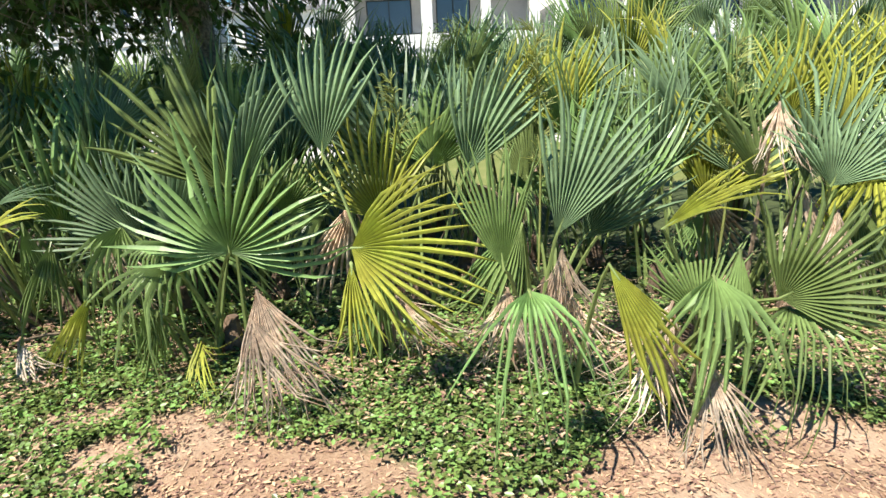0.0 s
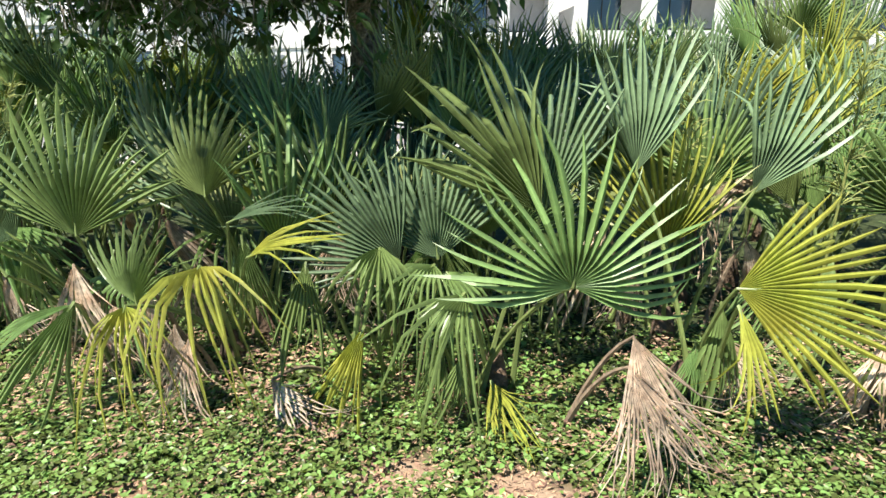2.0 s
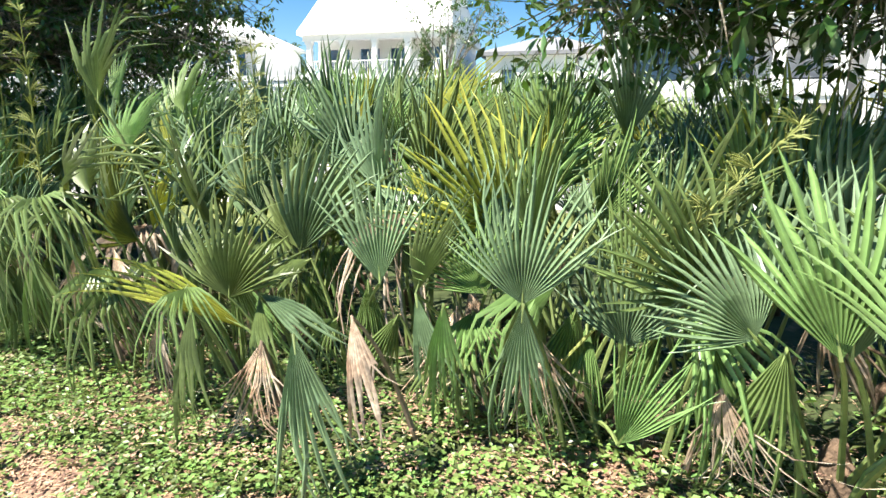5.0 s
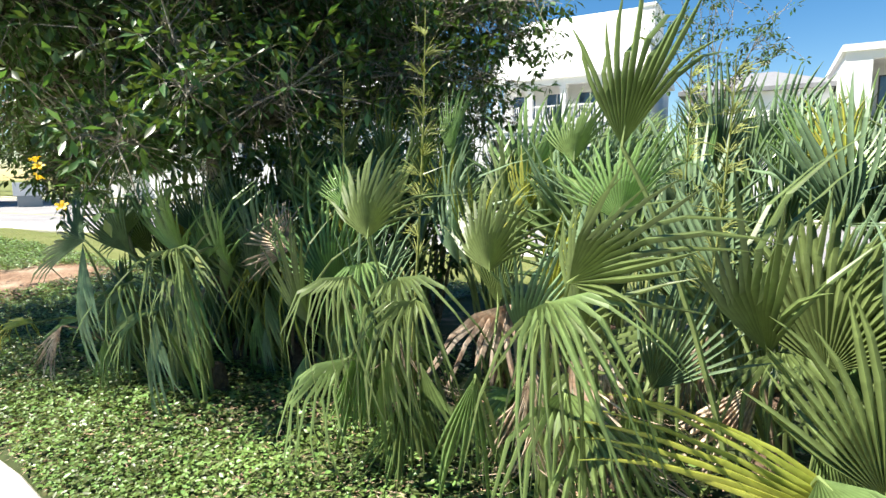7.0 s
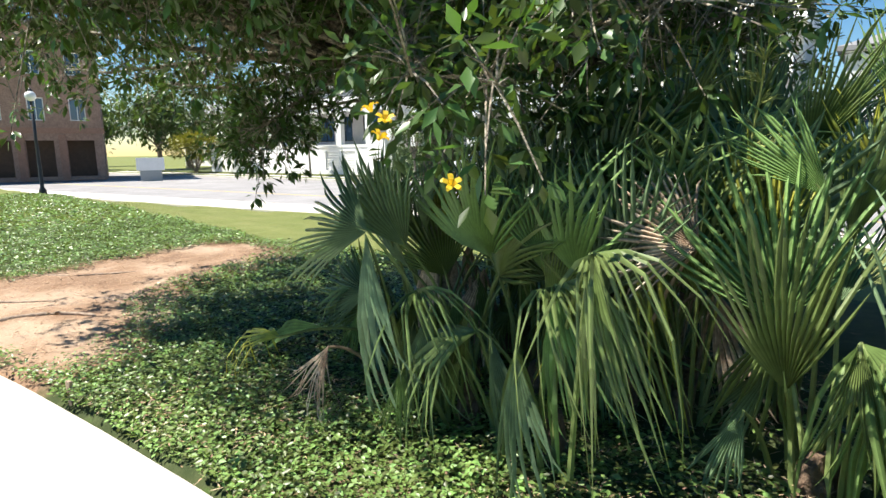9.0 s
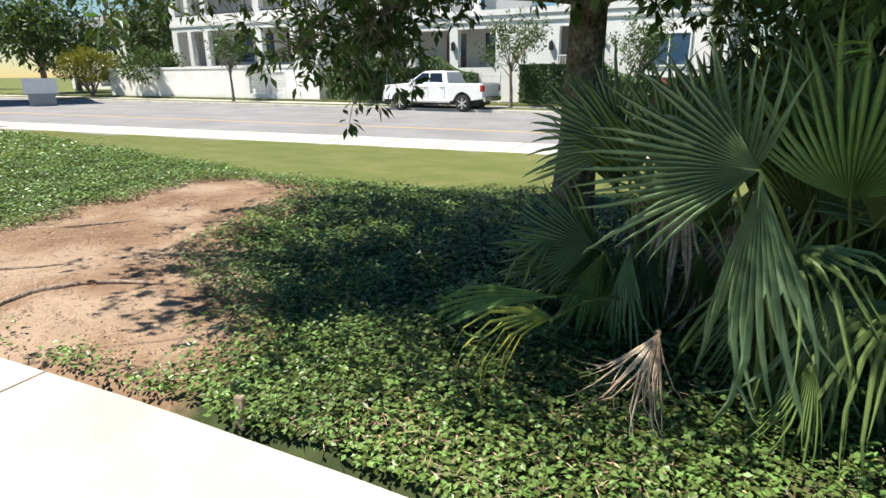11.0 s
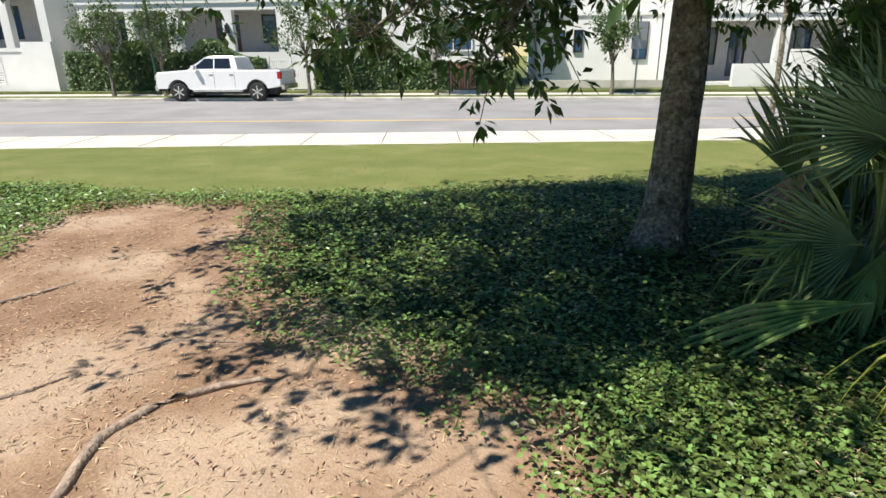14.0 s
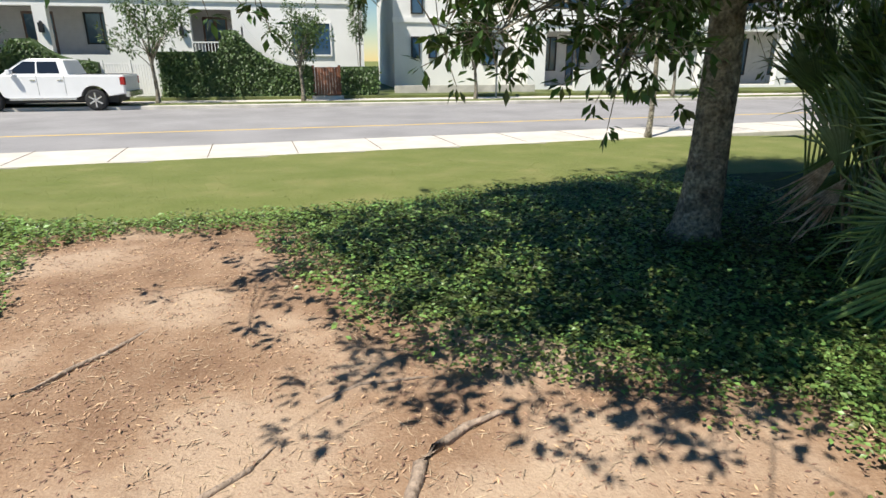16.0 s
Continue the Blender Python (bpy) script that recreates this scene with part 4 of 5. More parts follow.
def shrub(base, radius, height, count, leaf, label, mat, seed, name="shrub"):
    thing = empty(name, pose(*base), label, "shrub")
    nr, rng = np.random.default_rng(seed), random.Random(seed)
    P, A, U, S = [], [], [], []
    for i in range(7):
        a = rng.uniform(0, 6.28)
        bm = bmesh.new()
        tube(bm, [(0, 0, -0.03), (math.cos(a) * radius * 0.3, math.sin(a) * radius * 0.3, height * 0.4), (math.cos(a) * radius * 0.6, math.sin(a) * radius * 0.6, height * 0.8)], [radius * 0.03, radius * 0.02, radius * 0.008], 5)
        part("stem", bm, "bark", thing)
    for _ in range(count):
        v = Vector(nr.normal(0, 1, 3)).normalized()
        v.z = abs(v.z) if nr.random() < 0.75 else -abs(v.z) * 0.5
        k = nr.uniform(0.6, 1.0) * (0.8 + 0.35 * noise.noise(v * 2.3 + Vector((seed, 0, 0))))
        p = Vector((v.x * radius * k, v.y * radius * k, height * 0.5 + v.z * height * 0.5 * k))
        P.append(p)
        A.append(v + Vector(nr.normal(0, 0.5, 3)))
        U.append((nr.normal(0, 0.5), nr.normal(0, 0.5), 1))
        S.append(leaf * nr.uniform(0.6, 1.3))
    tagged(leaf_mesh("foliage", P, A, U, S, 0.45, mat, thing), kind="stuff")
    return thing


shrub((-10.3, 5.3, 0), 0.95, 2.3, 2600, 0.1, "leafy green shrub grown through the palmettos", "leaf", 31)
shrub((-9.7, 6.6, 0), 0.8, 1.8, 2200, 0.1, "leafy green shrub grown through the palmettos", "leaf", 34)
shrub((-10.0, 6.1, 0), 0.7, 2.2, 1500, 0.1, "leafy green shrub grown through the palmettos", "leaf", 32)


def flower(p, seed):
    rng = random.Random(seed)
    thing = empty("flower", pose(*p, rng.uniform(-40, 40), rng.uniform(-40, 40), rng.uniform(0, 360)), "yellow trumpet flower on a vine among the leaves", "flower", "vine flowers")
    for k in range(5):
        bm = bmesh.new()
        a = k * 2 * math.pi / 5
        c, s = math.cos(a), math.sin(a)
        rows = [[bm.verts.new((c * r - s * w * q, s * r + c * w * q, z)) for q in (-1, 0, 1)] for r, w, z in ((0.005, 0.003, 0), (0.014, 0.009, 0.022), (0.03, 0.009, 0.026), (0.037, 0.002, 0.02))]
        for r0, r1 in zip(rows, rows[1:]):
            for q in range(2):
                bm.faces.new((r0[q], r0[q + 1], r1[q + 1], r1[q]))
        part("petal", bm, "flower", thing)
    return thing


for i, p in enumerate(((-9.82, 3.12, 1.54), (-9.79, 3.13, 1.6), (-9.46, 3.12, 1.39), (-9.88, 3.14, 1.64))):
    flower(p, i)


def panicle(base, top, seed, tilt=0.0):
    """A palmetto's seed stalk with fine branched sprays."""
    rng = random.Random(seed)
    base, top = Vector(base), Vector(top)
    thing = empty("flower_stalk", pose(*base), "slender yellow-green palmetto flower stalk with branched sprays", "flower stalk", "flower stalks of the palmettos")
    d = top - base
    bm = bmesh.new()
    pts = [d * s + Vector((0.03 * math.sin(3 * s), 0.0, 0.06 * math.sin(math.pi * s))) for s in (0, 0.2, 0.4, 0.6, 0.8, 1)]
    tube(bm, pts, [0.009, 0.008, 0.007, 0.006, 0.004, 0.002], 6)
    part("stem", bm, "panicle", thing)
    for i in range(12):
        s = 0.36 + 0.052 * i
        p = d * s + Vector((0.03 * math.sin(3 * s), 0, 0.06 * math.sin(math.pi * s)))
        bm = bmesh.new()
        a = rng.uniform(0, 6.28)
        for k in range(14):
            q = Vector((math.cos(a + rng.uniform(-1.3, 1.3)), math.sin(a + rng.uniform(-1.3, 1.3)), rng.uniform(0.0, 1.0))).normalized() * rng.uniform(0.08, 0.17) * (1.2 - 0.5 * s)
            o = q * rng.uniform(0, 0.5)
            mid = (o + q) / 2 + Vector((0, 0, 0.01))
            tube(bm, [p + o * 0.5, p + mid, p + q], [0.002, 0.003, 0.0015], 3)
        part("spray", bm, "panicle", thing)


for i, (b, t) in enumerate((((-8.15, 4.4, 0.3), (-7.93, 4.3, 2.4)), ((-6.72, 4.9, 0.3), (-6.58, 4.8, 2.1)), ((-9.35, 4.9, 0.3), (-9.1, 4.8, 2.3)), ((-4.3, 4.3, 0.4), (-3.4, 4.15, 1.6)),
                            ((1.95, 4.4, 0.3), (1.9, 4.3, 1.65)), ((0.05, 4.4, 0.3), (0.03, 4.3, 1.55)), ((0.88, 4.4, 0.3), (0.83, 4.3, 1.8)), ((-7.0, 5.4, 0.3), (-6.9, 5.3, 2.2)))):
    panicle(b, t, 60 + i)


# ---- the far side of the street, in a frame along the house fronts ----
FRONT_TURN = math.degrees(math.atan(0.15))
FACADE = pose(-16, 29, 0, 0, 0, FRONT_TURN)


def site(u, v, z=0.0, turn=0.0):
    return FACADE @ pose(u, v, z, 0, 0, turn)


def wall_mesh(u0, u1, z0, z1, v0, v1, openings=()):
    """A thick wall with openings (u0, u1, z0, z1) right through it."""
    bm = bmesh.new()
    us = sorted({u0, u1, *(min(max(o[k], u0), u1) for o in openings for k in (0, 1))})
    zs = sorted({z0, z1, *(min(max(o[k], z0), z1) for o in openings for k in (2, 3))})
    cells = {(i, j) for i in range(len(us) - 1) for j in range(len(zs) - 1)
             if not any(o[0] < (us[i] + us[i + 1]) / 2 < o[1] and o[2] < (zs[j] + zs[j + 1]) / 2 < o[3] for o in openings)}
    made = {}

    def corner(i, j, v):
        if (i, j, v) not in made:
            made[i, j, v] = bm.verts.new((us[i], v, zs[j]))
        return made[i, j, v]

    for i, j in cells:
        front = [corner(i, j, v0), corner(i + 1, j, v0), corner(i + 1, j + 1, v0), corner(i, j + 1, v0)]
        back = [corner(i, j, v1), corner(i + 1, j, v1), corner(i + 1, j + 1, v1), corner(i, j + 1, v1)]
        bm.faces.new(front)
        bm.faces.new(back[::-1])
        for k, (di, dj) in enumerate(((0, -1), (1, 0), (0, 1), (-1, 0))):
            if (i + di, j + dj) not in cells:
                n = (k + 1) % 4
                bm.faces.new((front[n], front[k], back[k], back[n]))
    return bm


def add_window(house, u0, u1, z0, z1, v, frame_mat="white_paint", bars=1, name="window"):
    """A window under the house: frame, sill, mullions and glass."""
    t = 0.07
    w = part(name, boxes((u0, v - 0.03, z0, u0 + t, v + 0.08, z1), (u1 - t, v - 0.03, z0, u1, v + 0.08, z1), (u0 + t, v - 0.03, z1 - t, u1 - t, v + 0.08, z1), (u0 + t, v - 0.03, z0, u1 - t, v + 0.08, z0 + t)), frame_mat, house)
    for k in range(bars + 1):
        a, b = u0 + t + (u1 - u0 - 2 * t) * k / (bars + 1), u0 + t + (u1 - u0 - 2 * t) * (k + 1) / (bars + 1)
        part("pane", boxes((a + (0.025 if k else 0), v + 0.02, z0 + t, b - (0.025 if k < bars else 0), v + 0.035, z1 - t)), "glass", w)
        if k:
            part("mullion", boxes((a - 0.025, v - 0.02, z0 + t, a + 0.025, v + 0.06, z1 - t)), frame_mat, w)
    return w


def add_column(house, u, v, z0, z1, r=0.2):
    bm = boxes((u - r, v - r, z0 + 0.2, u + r, v + r, z1 - 0.18), (u - r - 0.06, v - r - 0.06, z0, u + r + 0.06, v + r + 0.06, z0 + 0.2), (u - r - 0.06, v - r - 0.06, z1 - 0.18, u + r + 0.06, v + r + 0.06, z1))
    return part("column", bm, "white_paint", house)


def add_railing(house, u0, u1, v, z, mat="white_paint", height=0.95):
    n = max(int((u1 - u0) / 0.14), 2)
    r = part("railing", boxes((u0, v - 0.03, z + height - 0.06, u1, v + 0.03, z + height), (u0, v - 0.025, z + 0.08, u1, v + 0.025, z + 0.13)), mat, house)
    for i in range(n + 1):
        a = u0 + (u1 - u0) * i / n
        part("baluster", boxes((a - 0.016, v - 0.016, z + 0.13, a + 0.016, v + 0.016, z + height - 0.06)), mat, r)
    return r


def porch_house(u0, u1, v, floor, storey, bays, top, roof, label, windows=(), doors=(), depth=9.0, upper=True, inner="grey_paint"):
    """A white house whose front is a porch of piers, on two storeys, with a back wall that holds windows and doors."""
    h = empty("house", site(0, 0), label, "house")
    low = [(a, b, floor, storey) for a, b in bays]
    high = [(a, b, storey + 1.1, top - 0.35) for a, b in bays] if upper else []
    part("wall", wall_mesh(u0, u1, -0.1, top, v, v + 0.4, low + high), "stucco", h)
    part("wall", boxes((u0, v + 0.4, -0.1, u0 + 0.3, v + depth, top)), "stucco", h)
    part("wall", boxes((u1 - 0.3, v + 0.4, -0.1, u1, v + depth, top)), "stucco", h)
    part("wall", boxes((u0 + 0.3, v + depth - 0.3, -0.1, u1 - 0.3, v + depth, top)), "stucco", h)
    holes = [(a, b, c, d) for a, b, c, d in windows] + [(a, b, c, d) for a, b, c, d in doors]
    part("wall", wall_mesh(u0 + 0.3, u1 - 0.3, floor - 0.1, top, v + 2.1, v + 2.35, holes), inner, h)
    part("floor", boxes((u0 + 0.3, v + 0.4, floor - 0.25, u1 - 0.3, v + depth - 0.3, floor - 0.002)), "concrete", h)
    part("floor", boxes((u0 + 0.3, v + 0.4, storey + 0.15, u1 - 0.3, v + 2.1, storey + 0.5)), "white_paint", h)
    part("band", boxes((u0 - 0.06, v - 0.08, storey + 0.35, u1 + 0.06, v - 0.003, storey + 0.62)), "white_paint", h)
    for a, b, c, d in windows:
        add_window(h, a, b, c, d, v + 2.15, "black_metal", 1)
    for a, b, c, d in doors:
        dr = part("door", boxes((a, v + 2.12, c, a + 0.09, v + 2.22, d), (b - 0.09, v + 2.12, c, b, v + 2.22, d), ((a + b) / 2 - 0.08, v + 2.12, c, (a + b) / 2 + 0.08, v + 2.22, d), (a + 0.09, v + 2.12, c, (a + b) / 2 - 0.08, v + 2.22, c + 0.7),
                                ((a + b) / 2 + 0.08, v + 2.12, c, b - 0.09, v + 2.22, c + 0.7), (a + 0.09, v + 2.12, d - 0.12, (a + b) / 2 - 0.08, v + 2.22, d), ((a + b) / 2 + 0.08, v + 2.12, d - 0.12, b - 0.09, v + 2.22, d)), "wood_dark", h, "dark wooden glazed double door")
        part("pane", boxes((a + 0.09, v + 2.15, c + 0.7, (a + b) / 2 - 0.08, v + 2.17, d - 0.12)), "glass", dr)
        part("pane", boxes(((a + b) / 2 + 0.08, v + 2.15, c + 0.7, b - 0.09, v + 2.17, d - 0.12)), "glass", dr)
    if upper:
        for a, b in bays:
            add_railing(h, a, b, v + 0.2, storey + 0.6, "black_metal", 0.6)
    if roof == "flat":
        part("roof", boxes((u0 - 0.15, v - 0.15, top, u1 + 0.15, v + depth + 0.15, top + 0.3)), "roof_white", h)
    else:
        bm = bmesh.new()
        rise, inset, mat = roof
        e = 0.35
        a = [bm.verts.new(p) for p in ((u0 - e, v - e, top), (u1 + e, v - e, top), (u1 + e, v + depth + e, top), (u0 - e, v + depth + e, top))]
        c = [bm.verts.new(p) for p in ((u0 - e, v - e, top + 0.22), (u1 + e, v - e, top + 0.22), (u1 + e, v + depth + e, top + 0.22), (u0 - e, v + depth + e, top + 0.22))]
        m0, m1 = v + depth * 0.5 - 0.4, v + depth * 0.5 + 0.4
        d = [bm.verts.new(p) for p in ((u0 + inset, m0, top + rise), (u1 - inset, m0, top + rise), (u1 - inset, m1, top + rise), (u0 + inset, m1, top + rise))]
        for lo, hi in ((a, c), (c, d)):
            for i in range(4):
                j = (i + 1) % 4
                bm.faces.new((lo[i], lo[j], hi[j], hi[i]))
        bm.faces.new(d)
        bm.faces.new(a[::-1])
        part("roof", bm, mat, h)
    return h


def wall_lamp(house, u, v, z):
    l = part("wall_lamp", boxes((u - 0.09, v - 0.2, z, u + 0.09, v - 0.02, z + 0.42)), "black_metal", house)
    part("bracket", boxes((u - 0.03, v - 0.14, z + 0.42, u + 0.03, v - 0.002, z + 0.5)), "black_metal", l)


# the house behind the white garden wall
porch_house(-40.0, -25.0, 3, 2.1, 4.6, [(-39.4, -38.2), (-37.8, -36.4), (-35.9, -31.0), (-30.4, -27.7), (-27.2, -25.5)], 8.6, "flat",
            "white stucco house with two storeys of deep columned porches", windows=[(-35.5, -33.5, 2.4, 4.4), (-33.0, -31.3, 2.4, 4.4), (-30.0, -28.2, 2.6, 4.4)], doors=[(-38.9, -37.4, 2.1, 4.3)])
def upper_storey(house, u0, u1, v, z0, eave, roof, columns, depth=8.0):
    """A set-back upper floor with a columned gallery, tall blue-grey windows and a hipped white metal roof."""
    part("gallery", boxes((u0, v - 0.1, z0 - 0.3, u1, v + 1.9, z0)), "white_paint", house)
    gaps = [(a + 0.3, b - 0.3) for a, b in zip(columns, columns[1:])]
    part("wall", wall_mesh(u0, u1, z0, eave, v + 1.9, v + 2.15, [(a, b, z0 + 0.1, eave - 0.5) for a, b in gaps]), "stucco", house)
    part("wall", boxes((u0, v + 2.15, z0, u0 + 0.25, v + depth, eave)), "stucco", house)
    part("wall", boxes((u1 - 0.25, v + 2.15, z0, u1, v + depth, eave)), "stucco", house)
    part("wall", boxes((u0 + 0.25, v + depth - 0.25, z0, u1 - 0.25, v + depth, eave)), "stucco", house)
    part("beam", boxes((u0 - 0.05, v - 0.05, eave - 0.32, u1 + 0.05, v + 0.35, eave - 0.003)), "white_paint", house)
    part("ceiling", boxes((u0, v + 0.35, eave - 0.1, u1, v + 1.9, eave - 0.003)), "white_paint", house)
    for a, b in gaps:
        add_window(house, a, b, z0 + 0.1, eave - 0.5, v + 1.96, "white_paint", 1)
    for u in columns:
        add_column(house, u, v + 0.15, z0, eave - 0.32, 0.15)
    for a, b in zip(columns, columns[1:]):
        add_railing(house, a + 0.18, b - 0.18, v + 0.12, z0, "white_paint", 0.9)
    rise, inset = roof
    bm = bmesh.new()
    e = 0.3
    rings = []
    for grow, back, z in ((e, 0.0, eave), (e, 0.0, eave + 0.2), (-inset, (depth + 2 * e) * 0.42, eave + rise)):
        y0, y1 = v - e + back, v + depth + e - back
        rings.append([bm.verts.new(p) for p in ((u0 - grow, y0, z), (u1 + grow, y0, z), (u1 + grow, y1, z), (u0 - grow, y1, z))])
    for lo, hi in zip(rings, rings[1:]):
        for i in range(4):
            bm.faces.new((lo[i], lo[(i + 1) % 4], hi[(i + 1) % 4], hi[i]))
    bm.faces.new(rings[2])
    bm.faces.new(rings[0][::-1])
    part("roof", bm, "roof_white", house)


# the middle house with hedged front and upper porch
a = porch_house(-23.2, -10.6, 3, 1.75, 3.85, [(-22.6, -20.6), (-20.2, -18.3), (-17.65, -15.25), (-14.7, -12.3)], 4.5, "flat",
                "white stucco house with porch, dark windows and ivy-clad wall", windows=[(-22.3, -20.9, 2.1, 3.7), (-19.9, -18.5, 2.2, 3.7), (-13.9, -12.35, 2.25, 3.75)],
                doors=[(-16.6, -15.2, 1.75, 3.75)], upper=False)
upper_storey(a, -22.6, -13.6, 4.0, 4.8, 7.3, (1.9, 3.0), (-22.2, -19.3, -16.4, -14.0))
wall_lamp(a, -17.95, 3, 2.7)
wall_lamp(a, -14.97, 3, 2.7)
a = porch_house(-10.5, -0.4, 3, 1.6, 3.8, [(-8.6, -6.7)], 4.5, "flat",
                "white stucco house with an upper porch and white metal roof", doors=[(-8.4, -7.2, 1.6, 3.6)], upper=False)
upper_storey(a, -9.1, -0.1, 4.0, 4.8, 7.15, (4.2, 0.7), (-8.8, -6.6, -4.6, -2.55, -0.4))
part("parapet", boxes((-0.75, 6.0, 7.4, -0.12, 9.0, 11.0), (-0.83, 5.92, 11.0, -0.04, 9.08, 11.15)), "stucco", a)
add_window(a, -4.0, -2.0, 1.7, 3.3, 2.94, "white_paint", 1)
wall_lamp(a, -6.2, 3, 2.6)
wall_lamp(a, -9.0, 3, 2.6)
add_railing(a, -8.6, -6.7, 2.86, 1.5, "white_paint", 0.85)

# houses further along
b = porch_house(1.6, 8.4, 6.5, 0.2, 3.2, [], 6.0, (1.6, 2.6, "roof_grey"), "white stucco house side with few small dark windows", upper=False)
for u0, u1, z0, z1 in ((2.6, 3.1, 1.6, 2.8), (3.6, 4.1, 1.6, 2.8), (6.9, 7.7, 1.2, 3.2), (6.1, 6.4, 2.7, 3.2), (2.6, 3.3, 4.0, 5.2)):
    add_window(b, u0, u1, z0, z1, 6.42, "black_metal", 0)
c = porch_house(8.5, 19.6, 3, 0.1, 3.0, [(9.5, 13.1), (13.7, 16.4), (16.9, 19.1)], 7.0, "flat", "white stucco house with balcony above an open porch",
                windows=[(10.2, 11.0, 0.9, 2.8), (11.6, 12.5, 0.3, 2.8), (14.2, 15.8, 0.6, 2.8), (17.2, 18.6, 0.6, 2.8), (10.0, 12.6, 4.2, 6.2), (14.0, 16.0, 4.2, 6.2)])
for k, (u, w, lab) in enumerate(((20.6, 12.5, "white stucco house with tall windows and balconies"), (34.0, 14.0, "white stucco house with balconies at the end of the row"), (49.0, 15.0, "white stucco house far along the street"))):
    n = [(u + 0.6, u + w * 0.3), (u + w * 0.36, u + w * 0.64), (u + w * 0.7, u + w - 0.6)]
    porch_house(u, u + w, 3 + k, 0.1, 3.1, n, 6.9, "flat" if k != 1 else (1.8, 3.0, "roof_grey"), lab, windows=[(p + 0.4, q - 0.5, 0.6, 2.8) for p, q in n] + [(p + 0.4, q - 0.5, 4.2, 6.2) for p, q in n])
for k, u in enumerate((-75.0, -58.0)):
    porch_house(u, u + 12, 14, 0.2, 3.2, [(u + 1, u + 5), (u + 6, u + 11)], 6.6, (2.2, 3.0, "roof_grey"), "pale house behind trees at the end of the street", windows=[(u + 1.6, u + 4.2, 0.9, 2.8), (u + 7, u + 10, 0.9, 2.8)])


# ---- garden walls, hedges, gates ----
def garden_wall():
    g = empty("garden_wall", site(0, 0), "tall white rendered garden wall with louvred vents", "wall")
    vents = [(-28.7, -27.15, 0.25, 1.65), (-27.0, -25.45, 0.25, 1.65)]
    part("wall", wall_mesh(-44, -22.7, -0.2, 1.85, -0.15, 0.15, vents), "stucco", g)
    part("coping", boxes((-44.05, -0.2, 1.85, -22.65, 0.2, 1.98)), "white_paint", g)
    part("pier", boxes((-24.2, -0.26, -0.2, -22.6, 0.26, 2.3)), "stucco", g)
    for a, b, z0, z1 in vents:
        fr = part("vent", boxes((a, -0.17, z0, a + 0.06, 0.1, z1), (b - 0.06, -0.17, z0, b, 0.1, z1), (a + 0.06, -0.17, z1 - 0.06, b - 0.06, 0.1, z1)), "white_paint", g)
        for i in range(11):
            z = z0 + 0.03 + i * (z1 - z0 - 0.1) / 11
            s = part("slat", boxes((a + 0.06, -0.06, -0.012, b - 0.06, 0.06, 0.012)), "white_paint", fr)
            s.matrix_basis = pose(0, -0.06, z + 0.05, 38)


garden_wall()
garden_pier = part("wall", boxes((10.6, 1.4, -0.2, 17.6, 1.7, 1.0), (13.2, 1.4, 1.0, 17.6, 1.7, 1.65)), "stucco")
garden_pier.matrix_basis = site(0, 0)
tagged(garden_pier, "low white rendered garden wall with a step in its top", "wall")
bank = part("wall", boxes((0.9, 1.0, -0.2, 8.2, 1.25, 0.3)), "kerb")
bank.matrix_basis = site(0, 0)
tagged(bank, "low grey retaining wall below the grass bank", "wall")


def hedge(outline, v, depth, label, seed):
    """An ivy-clad wall: a core with the given outline (u, z) and leaves over its front and top."""
    h = empty("hedge", site(0, 0), label, "hedge")
    bm = bmesh.new()
    prism(bm, outline, v, v + depth)
    bmesh.ops.recalc_face_normals(bm, faces=bm.faces)
    part("core", bm, "leaf_far", h)
    nr = np.random.default_rng(seed)
    us = [p[0] for p in outline]
    zs = [p[1] for p in outline]
    area = (max(us) - min(us)) * (max(zs) - min(zs))
    P, A, U, S = [], [], [], []
    for _ in range(int(area * 260)):
        u, z = nr.uniform(min(us), max(us)), nr.uniform(min(zs), max(zs))
        if inside(u, z, outline) < -0.05:
            continue
        P.append((u, v - 0.02 - 0.1 * abs(nr.normal()), z))
        A.append((nr.normal(0, 0.6), -0.4 + nr.normal(0, 0.3), -0.6 + nr.normal(0, 0.5)))
        U.append((nr.normal(0, 0.5), -1, 0.5 + nr.normal(0, 0.5)))
        S.append(nr.uniform(0.09, 0.18))
    tagged(leaf_mesh("foliage", P, A, U, S, 0.7, "leaf_far", h), kind="stuff")
    return h


def curve_down(u0, z0, u1, z1, n=8):
    """A concave sweep from a high point to a low one."""
    return [(u0 + (u1 - u0) * i / n, z1 + (z0 - z1) * (1 - i / n) ** 2.2) for i in range(n + 1)]


hedge([(-22.0, -0.2), (-11.9, -0.2), (-11.9, 1.4), *curve_down(-14.3, 2.35, -12.4, 1.5)[::-1], (-15.0, 2.35), (-15.4, 1.75), (-17.4, 1.75), (-17.8, 2.3), (-18.6, 2.3), (-19.2, 1.8), (-22.0, 1.8)], -0.2, 0.5, "ivy-clad green garden wall with a curved top", 41)
hedge([(-9.5, -0.2), (-3.05, -0.2), (-3.05, 1.25), *curve_down(-6.2, 2.75, -3.7, 1.25)[::-1], (-6.7, 2.75), (-7.0, 1.85), (-9.5, 1.85)], -0.2, 0.5, "ivy-clad green garden wall sweeping down in a curve", 42)
hedge([(-1.75, -0.2), (0.0, -0.2), (0.0, 1.22), (-1.75, 1.22)], -0.2, 0.6, "clipped green hedge beside a wooden gate", 43)
stairwall = bmesh.new()
